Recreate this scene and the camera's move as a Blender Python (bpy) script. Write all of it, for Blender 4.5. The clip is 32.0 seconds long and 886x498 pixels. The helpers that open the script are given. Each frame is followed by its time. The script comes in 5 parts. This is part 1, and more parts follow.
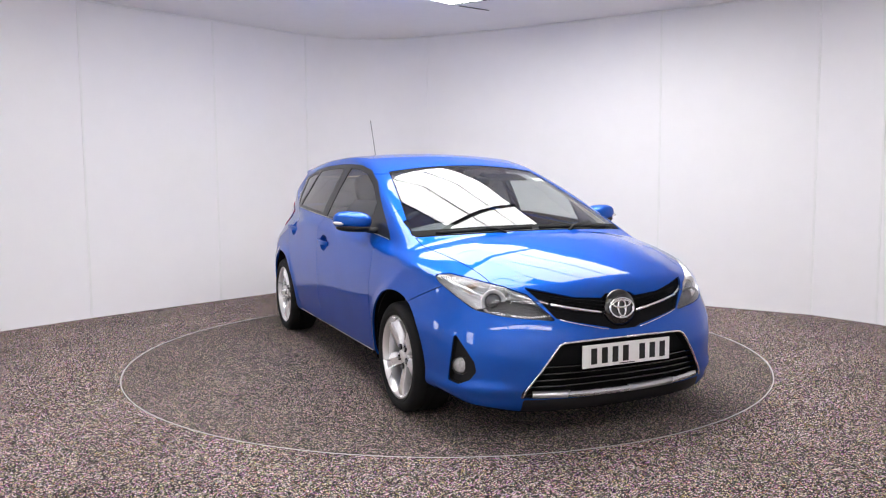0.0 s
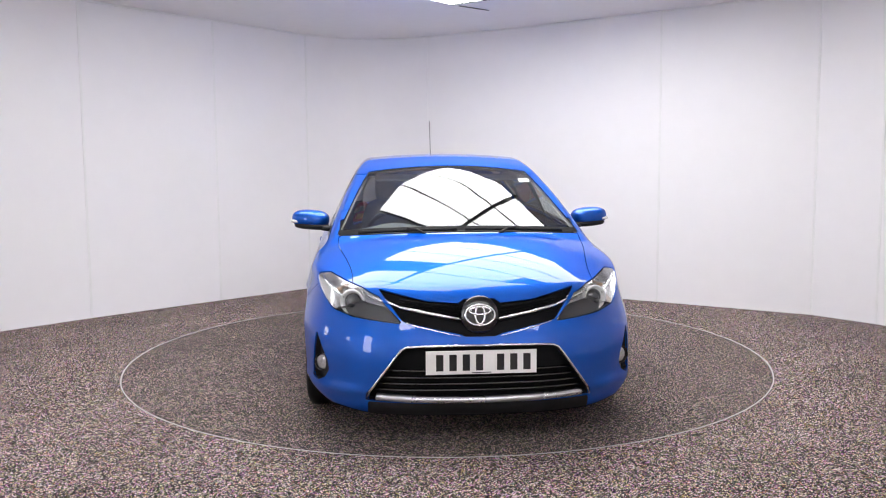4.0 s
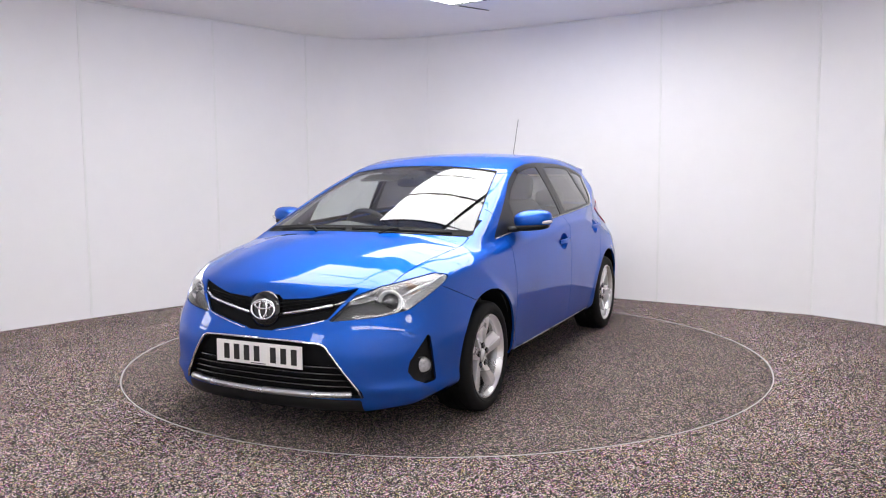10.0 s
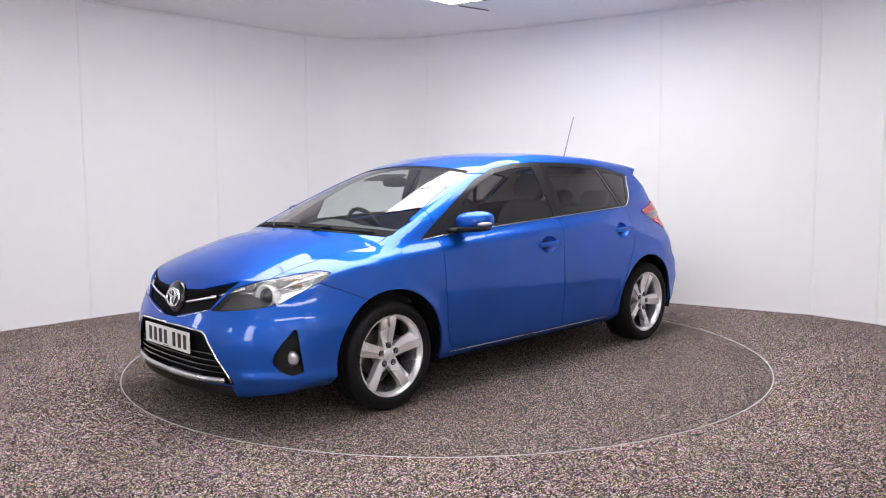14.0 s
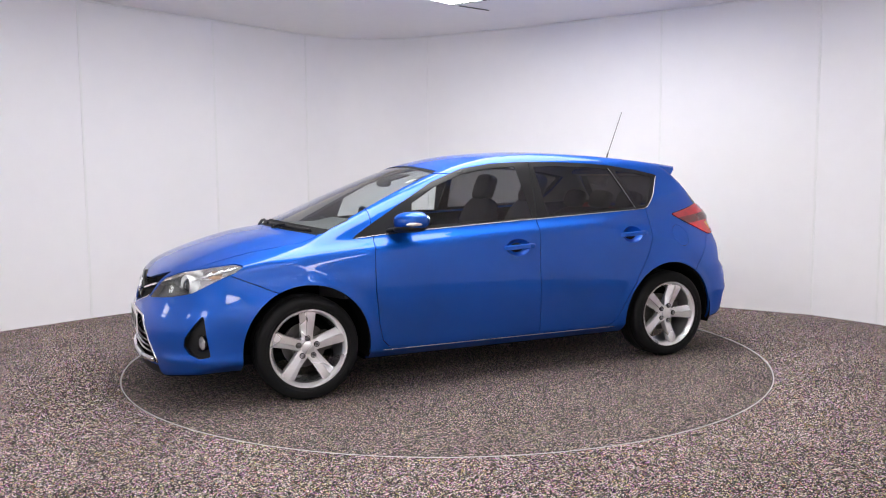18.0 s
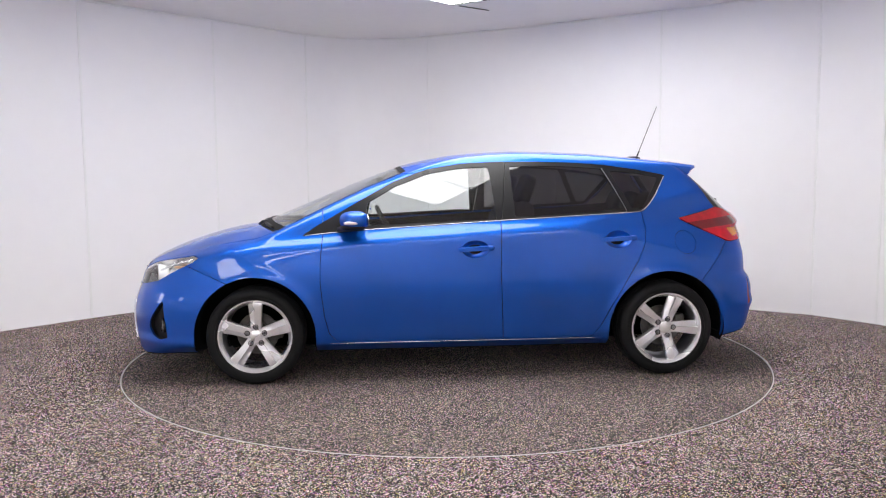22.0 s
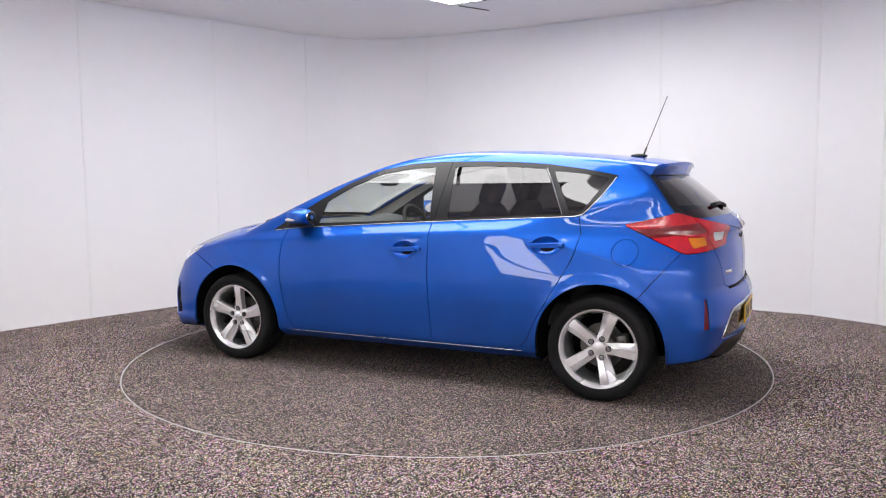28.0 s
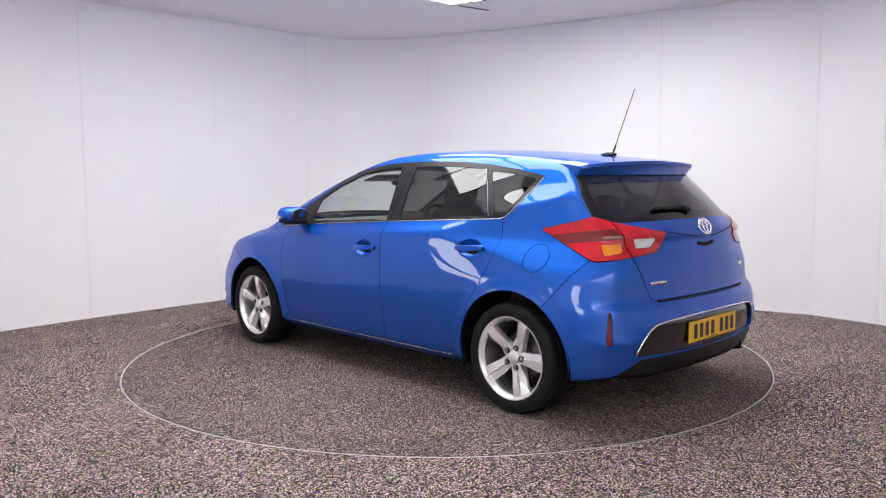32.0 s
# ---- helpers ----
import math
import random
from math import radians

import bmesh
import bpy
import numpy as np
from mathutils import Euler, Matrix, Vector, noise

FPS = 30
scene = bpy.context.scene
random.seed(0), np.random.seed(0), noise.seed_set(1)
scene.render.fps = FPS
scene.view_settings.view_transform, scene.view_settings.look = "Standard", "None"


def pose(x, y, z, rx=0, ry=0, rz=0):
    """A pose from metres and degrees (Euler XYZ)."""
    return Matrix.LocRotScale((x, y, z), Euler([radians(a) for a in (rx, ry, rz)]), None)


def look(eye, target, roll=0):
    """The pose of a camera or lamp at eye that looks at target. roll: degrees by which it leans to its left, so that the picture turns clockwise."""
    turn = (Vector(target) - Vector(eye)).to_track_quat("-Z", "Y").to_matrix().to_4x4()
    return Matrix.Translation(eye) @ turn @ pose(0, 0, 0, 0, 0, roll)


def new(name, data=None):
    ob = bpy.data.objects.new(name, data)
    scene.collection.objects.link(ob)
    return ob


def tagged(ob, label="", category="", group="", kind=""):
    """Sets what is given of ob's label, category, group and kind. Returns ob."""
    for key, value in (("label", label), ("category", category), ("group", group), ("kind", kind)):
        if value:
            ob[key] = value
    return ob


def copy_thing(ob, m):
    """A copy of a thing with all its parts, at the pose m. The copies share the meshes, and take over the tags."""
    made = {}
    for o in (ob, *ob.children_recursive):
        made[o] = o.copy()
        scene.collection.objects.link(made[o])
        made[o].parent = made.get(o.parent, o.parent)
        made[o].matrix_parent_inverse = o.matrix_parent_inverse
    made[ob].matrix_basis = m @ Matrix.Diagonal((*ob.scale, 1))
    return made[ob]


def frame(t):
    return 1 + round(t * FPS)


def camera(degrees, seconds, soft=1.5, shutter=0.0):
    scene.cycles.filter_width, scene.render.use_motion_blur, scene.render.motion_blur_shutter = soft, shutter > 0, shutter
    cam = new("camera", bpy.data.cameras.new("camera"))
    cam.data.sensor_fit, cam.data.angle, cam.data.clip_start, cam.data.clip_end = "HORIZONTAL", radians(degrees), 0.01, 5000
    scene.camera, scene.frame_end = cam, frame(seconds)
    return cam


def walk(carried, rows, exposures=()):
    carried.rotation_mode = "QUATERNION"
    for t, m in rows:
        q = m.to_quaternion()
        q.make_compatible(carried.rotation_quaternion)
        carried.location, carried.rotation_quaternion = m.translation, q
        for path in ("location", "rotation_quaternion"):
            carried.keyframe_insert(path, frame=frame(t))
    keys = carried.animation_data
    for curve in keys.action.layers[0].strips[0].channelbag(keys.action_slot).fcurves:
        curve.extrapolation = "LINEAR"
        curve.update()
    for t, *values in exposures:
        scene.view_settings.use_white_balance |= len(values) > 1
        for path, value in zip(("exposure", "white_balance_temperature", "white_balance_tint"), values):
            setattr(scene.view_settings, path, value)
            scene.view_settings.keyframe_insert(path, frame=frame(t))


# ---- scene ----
cam = camera(58.25, 32.0, 1.1)
EYE = Vector((0.0, -5.7705, 1.2866))
AIM = EYE + Vector((-0.00358, 0.99576, -0.0919))
walk(cam, [(0, look(EYE, AIM, -0.397)), (32, look(EYE, AIM, -0.397))], [(0, 0.0), (32, 0.0)])

# ---- light ----
world = bpy.data.worlds.new("world")
scene.world = world
world.use_nodes = True
world.node_tree.nodes["Background"].inputs[0].default_value = (0.9, 0.95, 1.0, 1)
world.node_tree.nodes["Background"].inputs[1].default_value = 0.05
PANEL_POWER = 8.5


# ---- materials ----
class Nodes:
    """A short way to write node trees."""

    def __init__(self, name):
        self.mat = bpy.data.materials.new(name)
        self.mat.use_nodes = True
        self.tree = self.mat.node_tree
        self.tree.nodes.clear()
        self.out = self.tree.nodes.new("ShaderNodeOutputMaterial")

    def add(self, kind, **sets):
        n = self.tree.nodes.new("ShaderNode" + kind)
        for k, v in sets.items():
            if k == "p_operation":
                n.operation = v
                continue
            if k == "p_blend_type":
                n.blend_type = v
                continue
            s = n.inputs[int(k[1:])] if k[0] == "i" and k[1:].isdigit() else n.inputs[k.replace("_", " ")]
            if isinstance(v, bpy.types.NodeSocket):
                self.tree.links.new(v, s)
            else:
                s.default_value = (*v, 1.0) if isinstance(v, tuple) and len(v) == 3 and s.type == "RGBA" else v
        return n

    def done(self, socket):
        self.tree.links.new(socket, self.out.inputs["Surface"])
        return self.mat

    def ramp(self, fac, *stops):
        r = self.add("ValToRGB", Fac=fac)
        e = r.color_ramp.elements
        while len(e) < len(stops):
            e.new(0.5)
        for el, (pos, col) in zip(e, stops):
            el.position, el.color = pos, (*col, 1.0)
        return r.outputs[0]

    def place(self):
        return self.add("TexCoord").outputs["Object"]


def plain(name, color, rough=0.5, metal=0.0, coat=0.0, grain=40.0, amount=0.12, bump=0.0, spec=0.5):
    """A surface with fine grain and broad stains."""
    n = Nodes(name)
    co = n.place()
    a = n.add("TexNoise", Vector=co, Scale=grain, Detail=4.0)
    b = n.add("TexNoise", Vector=co, Scale=grain / 11, Detail=2.0)
    mixv = n.add("Math", p_operation="ADD", i0=a.outputs["Fac"], i1=b.outputs["Fac"])
    col = n.ramp(n.add("Math", p_operation="MULTIPLY", i0=mixv.outputs[0], i1=0.5).outputs[0],
                 (0.3, tuple(c * (1 - amount) for c in color)), (0.7, tuple(min(1, c * (1 + amount)) for c in color)))
    p = n.add("BsdfPrincipled", Base_Color=col, Metallic=metal, Coat_Weight=coat, Coat_Roughness=0.03)
    p.inputs["Specular IOR Level"].default_value = spec
    r = n.add("MapRange", Value=b.outputs["Fac"], i3=max(0.02, rough - 0.06), i4=rough + 0.06)
    n.tree.links.new(r.outputs[0], p.inputs["Roughness"])
    if bump:
        bm = n.add("Bump", Height=a.outputs["Fac"], Strength=bump, Distance=0.002)
        n.tree.links.new(bm.outputs[0], p.inputs["Normal"])
    return n.done(p.outputs[0])


def paint_blue():
    n = Nodes("blue_metallic_paint")
    co = n.place()
    flake = n.add("TexVoronoi", Vector=co, Scale=1800.0)
    soft = n.add("TexNoise", Vector=co, Scale=2.5, Detail=2.0)
    col = n.ramp(soft.outputs["Fac"], (0.35, (0.007, 0.098, 0.49)), (0.65, (0.009, 0.109, 0.54)))
    tilt = n.add("Bump", Height=flake.outputs["Distance"], Strength=0.10, Distance=0.0006)
    p = n.add("BsdfPrincipled", Base_Color=col, Metallic=0.90, Roughness=0.52, Coat_Weight=0.9, Coat_Roughness=0.02, Normal=tilt.outputs[0])
    p.inputs["Coat IOR"].default_value = 1.5
    p.inputs["Specular Tint"].default_value = (0.14, 0.40, 0.88, 1)
    return n.done(p.outputs[0])


def glass(name, tint, shine=1.0, floor_gloss=0.075):
    n = Nodes(name)
    clear = n.add("BsdfTransparent", Color=tint)
    gloss = n.add("BsdfGlossy", Color=(shine, shine, shine), Roughness=0.0)
    facing = n.add("LayerWeight", Blend=0.5).outputs["Facing"]
    rise = n.add("Math", p_operation="POWER", i0=facing, i1=4.5)
    fr = n.add("MapRange", Value=rise.outputs[0], i3=floor_gloss, i4=0.95)
    m = n.add("MixShader", Fac=fr.outputs[0], i1=clear.outputs[0], i2=gloss.outputs[0])
    return n.done(m.outputs[0])


def glow(name, color, power):
    n = Nodes(name)
    return n.done(n.add("Emission", Color=color, Strength=power).outputs[0])


def speckle(name, low, mid, high, tone):
    """Dense short-pile carpet with light and coloured flecks."""
    n = Nodes(name)
    co = n.place()
    cell = n.add("TexVoronoi", Vector=co, Scale=225.0)
    cell.inputs["Randomness"].default_value = 1.0
    fleck = n.add("SeparateColor", Color=cell.outputs["Color"])
    base = n.ramp(fleck.outputs[0], (0.0, low), (0.36, low), (0.50, mid), (0.74, mid), (0.92, high))
    hue = n.add("MixRGB", p_blend_type="OVERLAY", Fac=tone, Color1=base, Color2=cell.outputs["Color"])
    broad = n.add("TexNoise", Vector=co, Scale=1.3, Detail=3.0)
    wear = n.add("MapRange", Value=broad.outputs["Fac"], i1=0.3, i2=0.7, i3=0.86, i4=1.14)
    col = n.add("MixRGB", p_blend_type="MULTIPLY", Fac=1.0, Color1=hue.outputs[0], Color2=wear.outputs[0])
    fine = n.add("TexNoise", Vector=co, Scale=420.0, Detail=2.0)
    b = n.add("Bump", Height=fine.outputs["Fac"], Strength=0.3, Distance=0.003)
    p = n.add("BsdfPrincipled", Base_Color=col.outputs[0], Roughness=0.9, Normal=b.outputs[0])
    p.inputs["Specular IOR Level"].default_value = 0.2
    return n.done(p.outputs[0])


BLUE = paint_blue()
WALL = plain("white_wall_panel", (0.895, 0.885, 0.90), 0.45, grain=6.0, amount=0.015)
CEIL = plain("white_ceiling", (0.88, 0.87, 0.885), 0.6, grain=8.0, amount=0.02)
TRIM = plain("white_plastic_trim", (0.86, 0.86, 0.86), 0.35, grain=20.0, amount=0.03)
CARPET = speckle("speckled_floor_carpet", (0.004, 0.0038, 0.0035), (0.074, 0.075, 0.067), (0.74, 0.755, 0.70), 0.80)
CARPET_DISC = speckle("speckled_turntable_carpet", (0.0135, 0.013, 0.0118), (0.075, 0.073, 0.066), (0.50, 0.49, 0.445), 0.40)
STEEL = plain("brushed_steel_ring", (0.50, 0.49, 0.48), 0.45, 0.6, grain=60.0)
BLACK = plain("black_plastic", (0.009, 0.009, 0.010), 0.5, grain=90.0, bump=0.15, spec=0.28)
GLOSSBLACK = plain("gloss_black_plastic", (0.008, 0.008, 0.009), 0.12, coat=0.6, grain=30.0)
PILLAR = plain("satin_black_pillar", (0.012, 0.012, 0.013), 0.30, grain=60.0, spec=0.3)
RUBBER = plain("tyre_rubber", (0.008, 0.008, 0.0085), 0.66, grain=70.0, bump=0.2, spec=0.2)
NUT = plain("dull_nut_steel", (0.20, 0.20, 0.21), 0.35, 0.8, grain=50.0)
DARK = plain("dark_underbody", (0.006, 0.006, 0.007), 0.8, grain=20.0, spec=0.15)
CHROME = plain("chrome", (0.86, 0.87, 0.88), 0.07, 1.0, grain=15.0, amount=0.03)
SATIN = plain("satin_silver", (0.62, 0.63, 0.65), 0.28, 0.9, grain=25.0, amount=0.05)
ALLOY = plain("silver_alloy_paint", (0.88, 0.87, 0.88), 0.27, 0.65, 0.4, grain=35.0, amount=0.06)
DISC = plain("worn_brake_steel", (0.10, 0.095, 0.09), 0.45, 0.7, grain=50.0, amount=0.2)
SEAT = plain("dark_grey_seat_fabric", (0.05, 0.05, 0.053), 0.9, grain=160.0, amount=0.3, bump=0.4)
DASH = plain("dark_grey_dashboard", (0.075, 0.078, 0.080), 0.7, grain=120.0, amount=0.15, bump=0.3)
LINER = plain("pale_grey_headliner", (0.62, 0.60, 0.56), 0.9, grain=140.0, amount=0.08)
SCREEN = glass("windscreen_glass", (0.86, 0.91, 0.88))
SIDEGLASS = glass("clear_side_glass", (0.90, 0.94, 0.92))
PRIVACY = glass("privacy_glass", (0.17, 0.165, 0.165))
LENS = glass("clear_lamp_lens", (0.96, 0.97, 0.97), 1.0, 0.035)


# ---- mesh helpers ----
def part(name, bm, material, parent=None, label="", smooth=True, angle=None):
    """Links a bmesh as one mesh object, under a thing or a part."""
    me = bpy.data.meshes.new(name)
    bmesh.ops.recalc_face_normals(bm, faces=bm.faces)
    bm.to_mesh(me)
    bm.free()
    me.materials.append(material)
    if smooth:
        me.shade_smooth()
        if angle is not None:
            me.set_sharp_from_angle(angle=radians(angle))
    ob = new(name, me)
    if parent:
        ob.parent = parent
    if label:
        tagged(ob, label)
    return ob


def box(bm, lo, hi, bevel=0.0, m=None, segments=2):
    """Adds a box from corner to corner, with rounded edges."""
    lo, hi = Vector(lo), Vector(hi)
    geo = bmesh.ops.create_cube(bm, size=1.0, matrix=(m or Matrix()) @ Matrix.Translation((lo + hi) / 2) @ Matrix.Diagonal((*(hi - lo), 1)))
    if bevel:
        edges = {e for v in geo["verts"] for e in v.link_edges}
        bmesh.ops.bevel(bm, geom=list(edges), offset=bevel, segments=segments, affect="EDGES", profile=0.5)


def sweep(bm, path, section, closed=False, up=Vector((0, 0, 1))):
    """Sweeps a closed section, points (a, b), along a path: a to its side, b along up."""
    rings = []
    n = len(path)
    for i, p in enumerate(path):
        p = Vector(p)
        a = Vector(path[(i - 1) % n]) if (i or closed) else p
        b = Vector(path[(i + 1) % n]) if (i < n - 1 or closed) else p
        d = (b - a).normalized()
        side = d.cross(up).normalized()
        top = side.cross(d)
        rings.append([bm.verts.new(p + side * s + top * t) for s, t in section])
    for i in range(n if closed else n - 1):
        r, q = rings[i], rings[(i + 1) % n]
        for j in range(len(section)):
            k = (j + 1) % len(section)
            bm.faces.new((r[j], r[k], q[k], q[j]))
    if not closed:
        bm.faces.new(rings[0][::-1])
        bm.faces.new(rings[-1])


def lathe(bm, outline, m, steps=48, closed=False):
    """Turns an outline of (radius, height) about the local z axis."""
    rings = [[bm.verts.new(m @ Vector((r * math.cos(2 * math.pi * i / steps), r * math.sin(2 * math.pi * i / steps), h))) for i in range(steps)] for r, h in outline]
    pairs = list(zip(rings, rings[1:])) + ([(rings[-1], rings[0])] if closed else [])
    for a, b in pairs:
        for i in range(steps):
            j = (i + 1) % steps
            bm.faces.new((a[i], a[j], b[j], b[i]))
    if not closed:
        for ring in (rings[0], rings[-1]):
            bm.faces.new(ring)


def slab(bm, outline, m, depth, bevel=0.0):
    """A flat plate: an outline (x, y) in the pose m, thickened along local -z."""
    vs = [bm.verts.new(m @ Vector((x, y, 0))) for x, y in outline]
    ws = [bm.verts.new(m @ Vector((x, y, -depth))) for x, y in outline]
    n = len(vs)
    f = bm.faces.new(vs)
    bm.faces.new(ws[::-1])
    for i in range(n):
        bm.faces.new((vs[i], ws[i], ws[(i + 1) % n], vs[(i + 1) % n]))
    if bevel:
        bmesh.ops.bevel(bm, geom=list(f.edges), offset=bevel, segments=2, affect="EDGES", profile=0.5)


def disc_points(r, steps, cx=0.0, cy=0.0, ry=None):
    return [(cx + r * math.cos(2 * math.pi * i / steps), cy + (ry or r) * math.sin(2 * math.pi * i / steps)) for i in range(steps)]


# ---- the room ----
HIGH = 2.88
RING = 2.231
# the foot of the walls, anticlockwise from the far right; the last side closes the room behind the camera
CORNER = [(-1.57, 3.35), (-1.24, 3.57), (-0.90, 3.67), (-0.64, 3.70), (-0.40, 3.66), (-0.20, 3.57)]
PLAN = [(4.35, -1.10), (3.98, 0.30), (3.66, 0.93), (3.32, 1.40), (2.13, 2.20), (0.93, 2.98)] + CORNER[::-1] + [(-2.36, 2.48), (-3.27, 1.47), (-3.95, 0.62), (-4.45, -0.60), (-4.55, -2.4), (-4.45, -4.1), (-2.35, -6.35), (2.35, -6.35), (4.45, -4.1), (4.50, -2.4)]


FLUSH = (0.93, 2.98)


def wall_side(name, a, b, label):
    """One flat wall panel with a thickness, its foot from a to b, the room on its left."""
    a, b = Vector((*a, 0)), Vector((*b, 0))
    d = (b - a).normalized()
    out = Vector((d.y, -d.x, 0))
    bm = bmesh.new()
    a = a if a.to_2d() == Vector(FLUSH) else a + d * 0.0025
    b = b if b.to_2d() == Vector(FLUSH) else b - d * 0.0025
    low = [a, b, b + out * 0.06, a + out * 0.06]
    vs = [bm.verts.new(p + Vector((0, 0, z))) for z in (0.0, HIGH) for p in low]
    for q in ((0, 1, 2, 3), (4, 5, 6, 7), (0, 1, 5, 4), (1, 2, 6, 5), (2, 3, 7, 6), (3, 0, 4, 7)):
        bm.faces.new([vs[i] for i in q])
    ob = part(name, bm, WALL, smooth=False)
    return tagged(ob, label, "wall", kind="structure")


def seam(a, z0=0.0):
    """A thin white joint strip between two wall panels."""
    p = Vector((*a, 0))
    inward = (Vector((0, -1.0, 0)) - p).normalized()
    bm = bmesh.new()
    m = Matrix.Translation(p + inward * 0.002) @ inward.to_track_quat("Y", "Z").to_matrix().to_4x4()
    box(bm, (-0.011, -0.02, z0), (0.011, 0.003, HIGH), 0.002, m)
    ob = part("trim", bm, TRIM, smooth=False)
    return tagged(ob, "thin white joint strip between wall panels", "trim", kind="structure")


def curve_point(pts, t):
    """A point on a smooth line through pts."""
    n = len(pts) - 1
    i = min(int(t * n), n - 1)
    u = t * n - i
    p = [Vector(pts[max(0, min(n, i + d))]) for d in (-1, 0, 1, 2)]
    return 0.5 * ((2 * p[1]) + (p[2] - p[0]) * u + (2 * p[0] - 5 * p[1] + 4 * p[2] - p[3]) * u * u + (3 * p[1] - p[0] - 3 * p[2] + p[3]) * u**3)


def build_room():
    n = len(PLAN)
    for i in range(n):
        a, b = PLAN[i], PLAN[(i + 1) % n]
        if a in CORNER and b in CORNER:
            continue
        wall_side(f"wall_{i + 1}", a, b, "tall smooth white studio wall panel")
        if a not in CORNER and a != FLUSH:
            seam(a)
    seam(CORNER[0])
    # the rounded corner is one bent sheet
    arc = [curve_point(CORNER, i / 32) for i in range(33)]
    bm = bmesh.new()
    sweep(bm, [(x, y, HIGH / 2) for x, y in arc], [(0, -HIGH / 2), (0, HIGH / 2), (-0.06, HIGH / 2), (-0.06, -HIGH / 2)])
    tagged(part("wall_corner", bm, WALL, smooth=True, angle=40), "smooth white sheet bent round the room corner", "wall", kind="structure")
    # skirting and coving beads follow the walls
    for name, z, sec, label in (("baseboard", 0.0, [(0, 0.001), (0.006, 0.001), (0.006, 0.010), (0, 0.010)], "thin white bead at the foot of the wall"),
                                ("trim", HIGH - 0.02, [(0, 0), (0.012, 0), (0.012, 0.018), (0, 0.018)], "thin white bead between wall and ceiling")):
        bm = bmesh.new()
        sweep(bm, [(x, y, z) for x, y in PLAN[::-1]], sec, closed=True)
        tagged(part(name, bm, TRIM, smooth=False), label, "trim", kind="structure")
    # floor with a round hole for the turntable
    bm = bmesh.new()
    steps = 160
    ring = [bm.verts.new((RING * math.cos(2 * math.pi * i / steps), RING * math.sin(2 * math.pi * i / steps), 0)) for i in range(steps)]
    rim = []
    for i in range(steps):
        d = Vector((math.cos(2 * math.pi * i / steps), math.sin(2 * math.pi * i / steps)))
        # out to the walls, a little under their feet
        k = 0.0
        for a, b in zip(PLAN, PLAN[1:] + PLAN[:1]):
            a, e = Vector(a), Vector(b) - Vector(a)
            den = d.x * e.y - d.y * e.x
            if abs(den) > 1e-9:
                far, along = (a.x * e.y - a.y * e.x) / den, (a.x * d.y - a.y * d.x) / den
                if far > 0 and -0.001 <= along <= 1.001:
                    k = max(k, far + 0.05)
        rim.append(bm.verts.new((d.x * k, d.y * k, 0)))
    for i in range(steps):
        j = (i + 1) % steps
        bm.faces.new((ring[i], rim[i], rim[j], ring[j]))
    under = [bm.verts.new(v.co + Vector((0, 0, -0.06))) for v in ring]
    for i in range(steps):
        j = (i + 1) % steps
        bm.faces.new((ring[i], ring[j], under[j], under[i]))
    tagged(part("floor", bm, CARPET, smooth=False), "dark grey speckled carpet floor", "floor", kind="structure")
    bm = bmesh.new()
    pts = [(x * 1.02, y * 1.02) for x, y in PLAN]
    slab(bm, pts[::-1], Matrix.Translation((0, 0, HIGH + 0.05)), 0.05)
    tagged(part("ceiling", bm, CEIL, smooth=False), "smooth white studio ceiling", "ceiling", kind="structure")


# ---- the lit ceiling over the turntable: strips of white panels between dark joints ----
APEX = Vector((0.07, 1.715, 0))
ALONG = Vector((0.839, -0.545, 0))
ACROSS = Vector((-0.669, -0.743, 0))


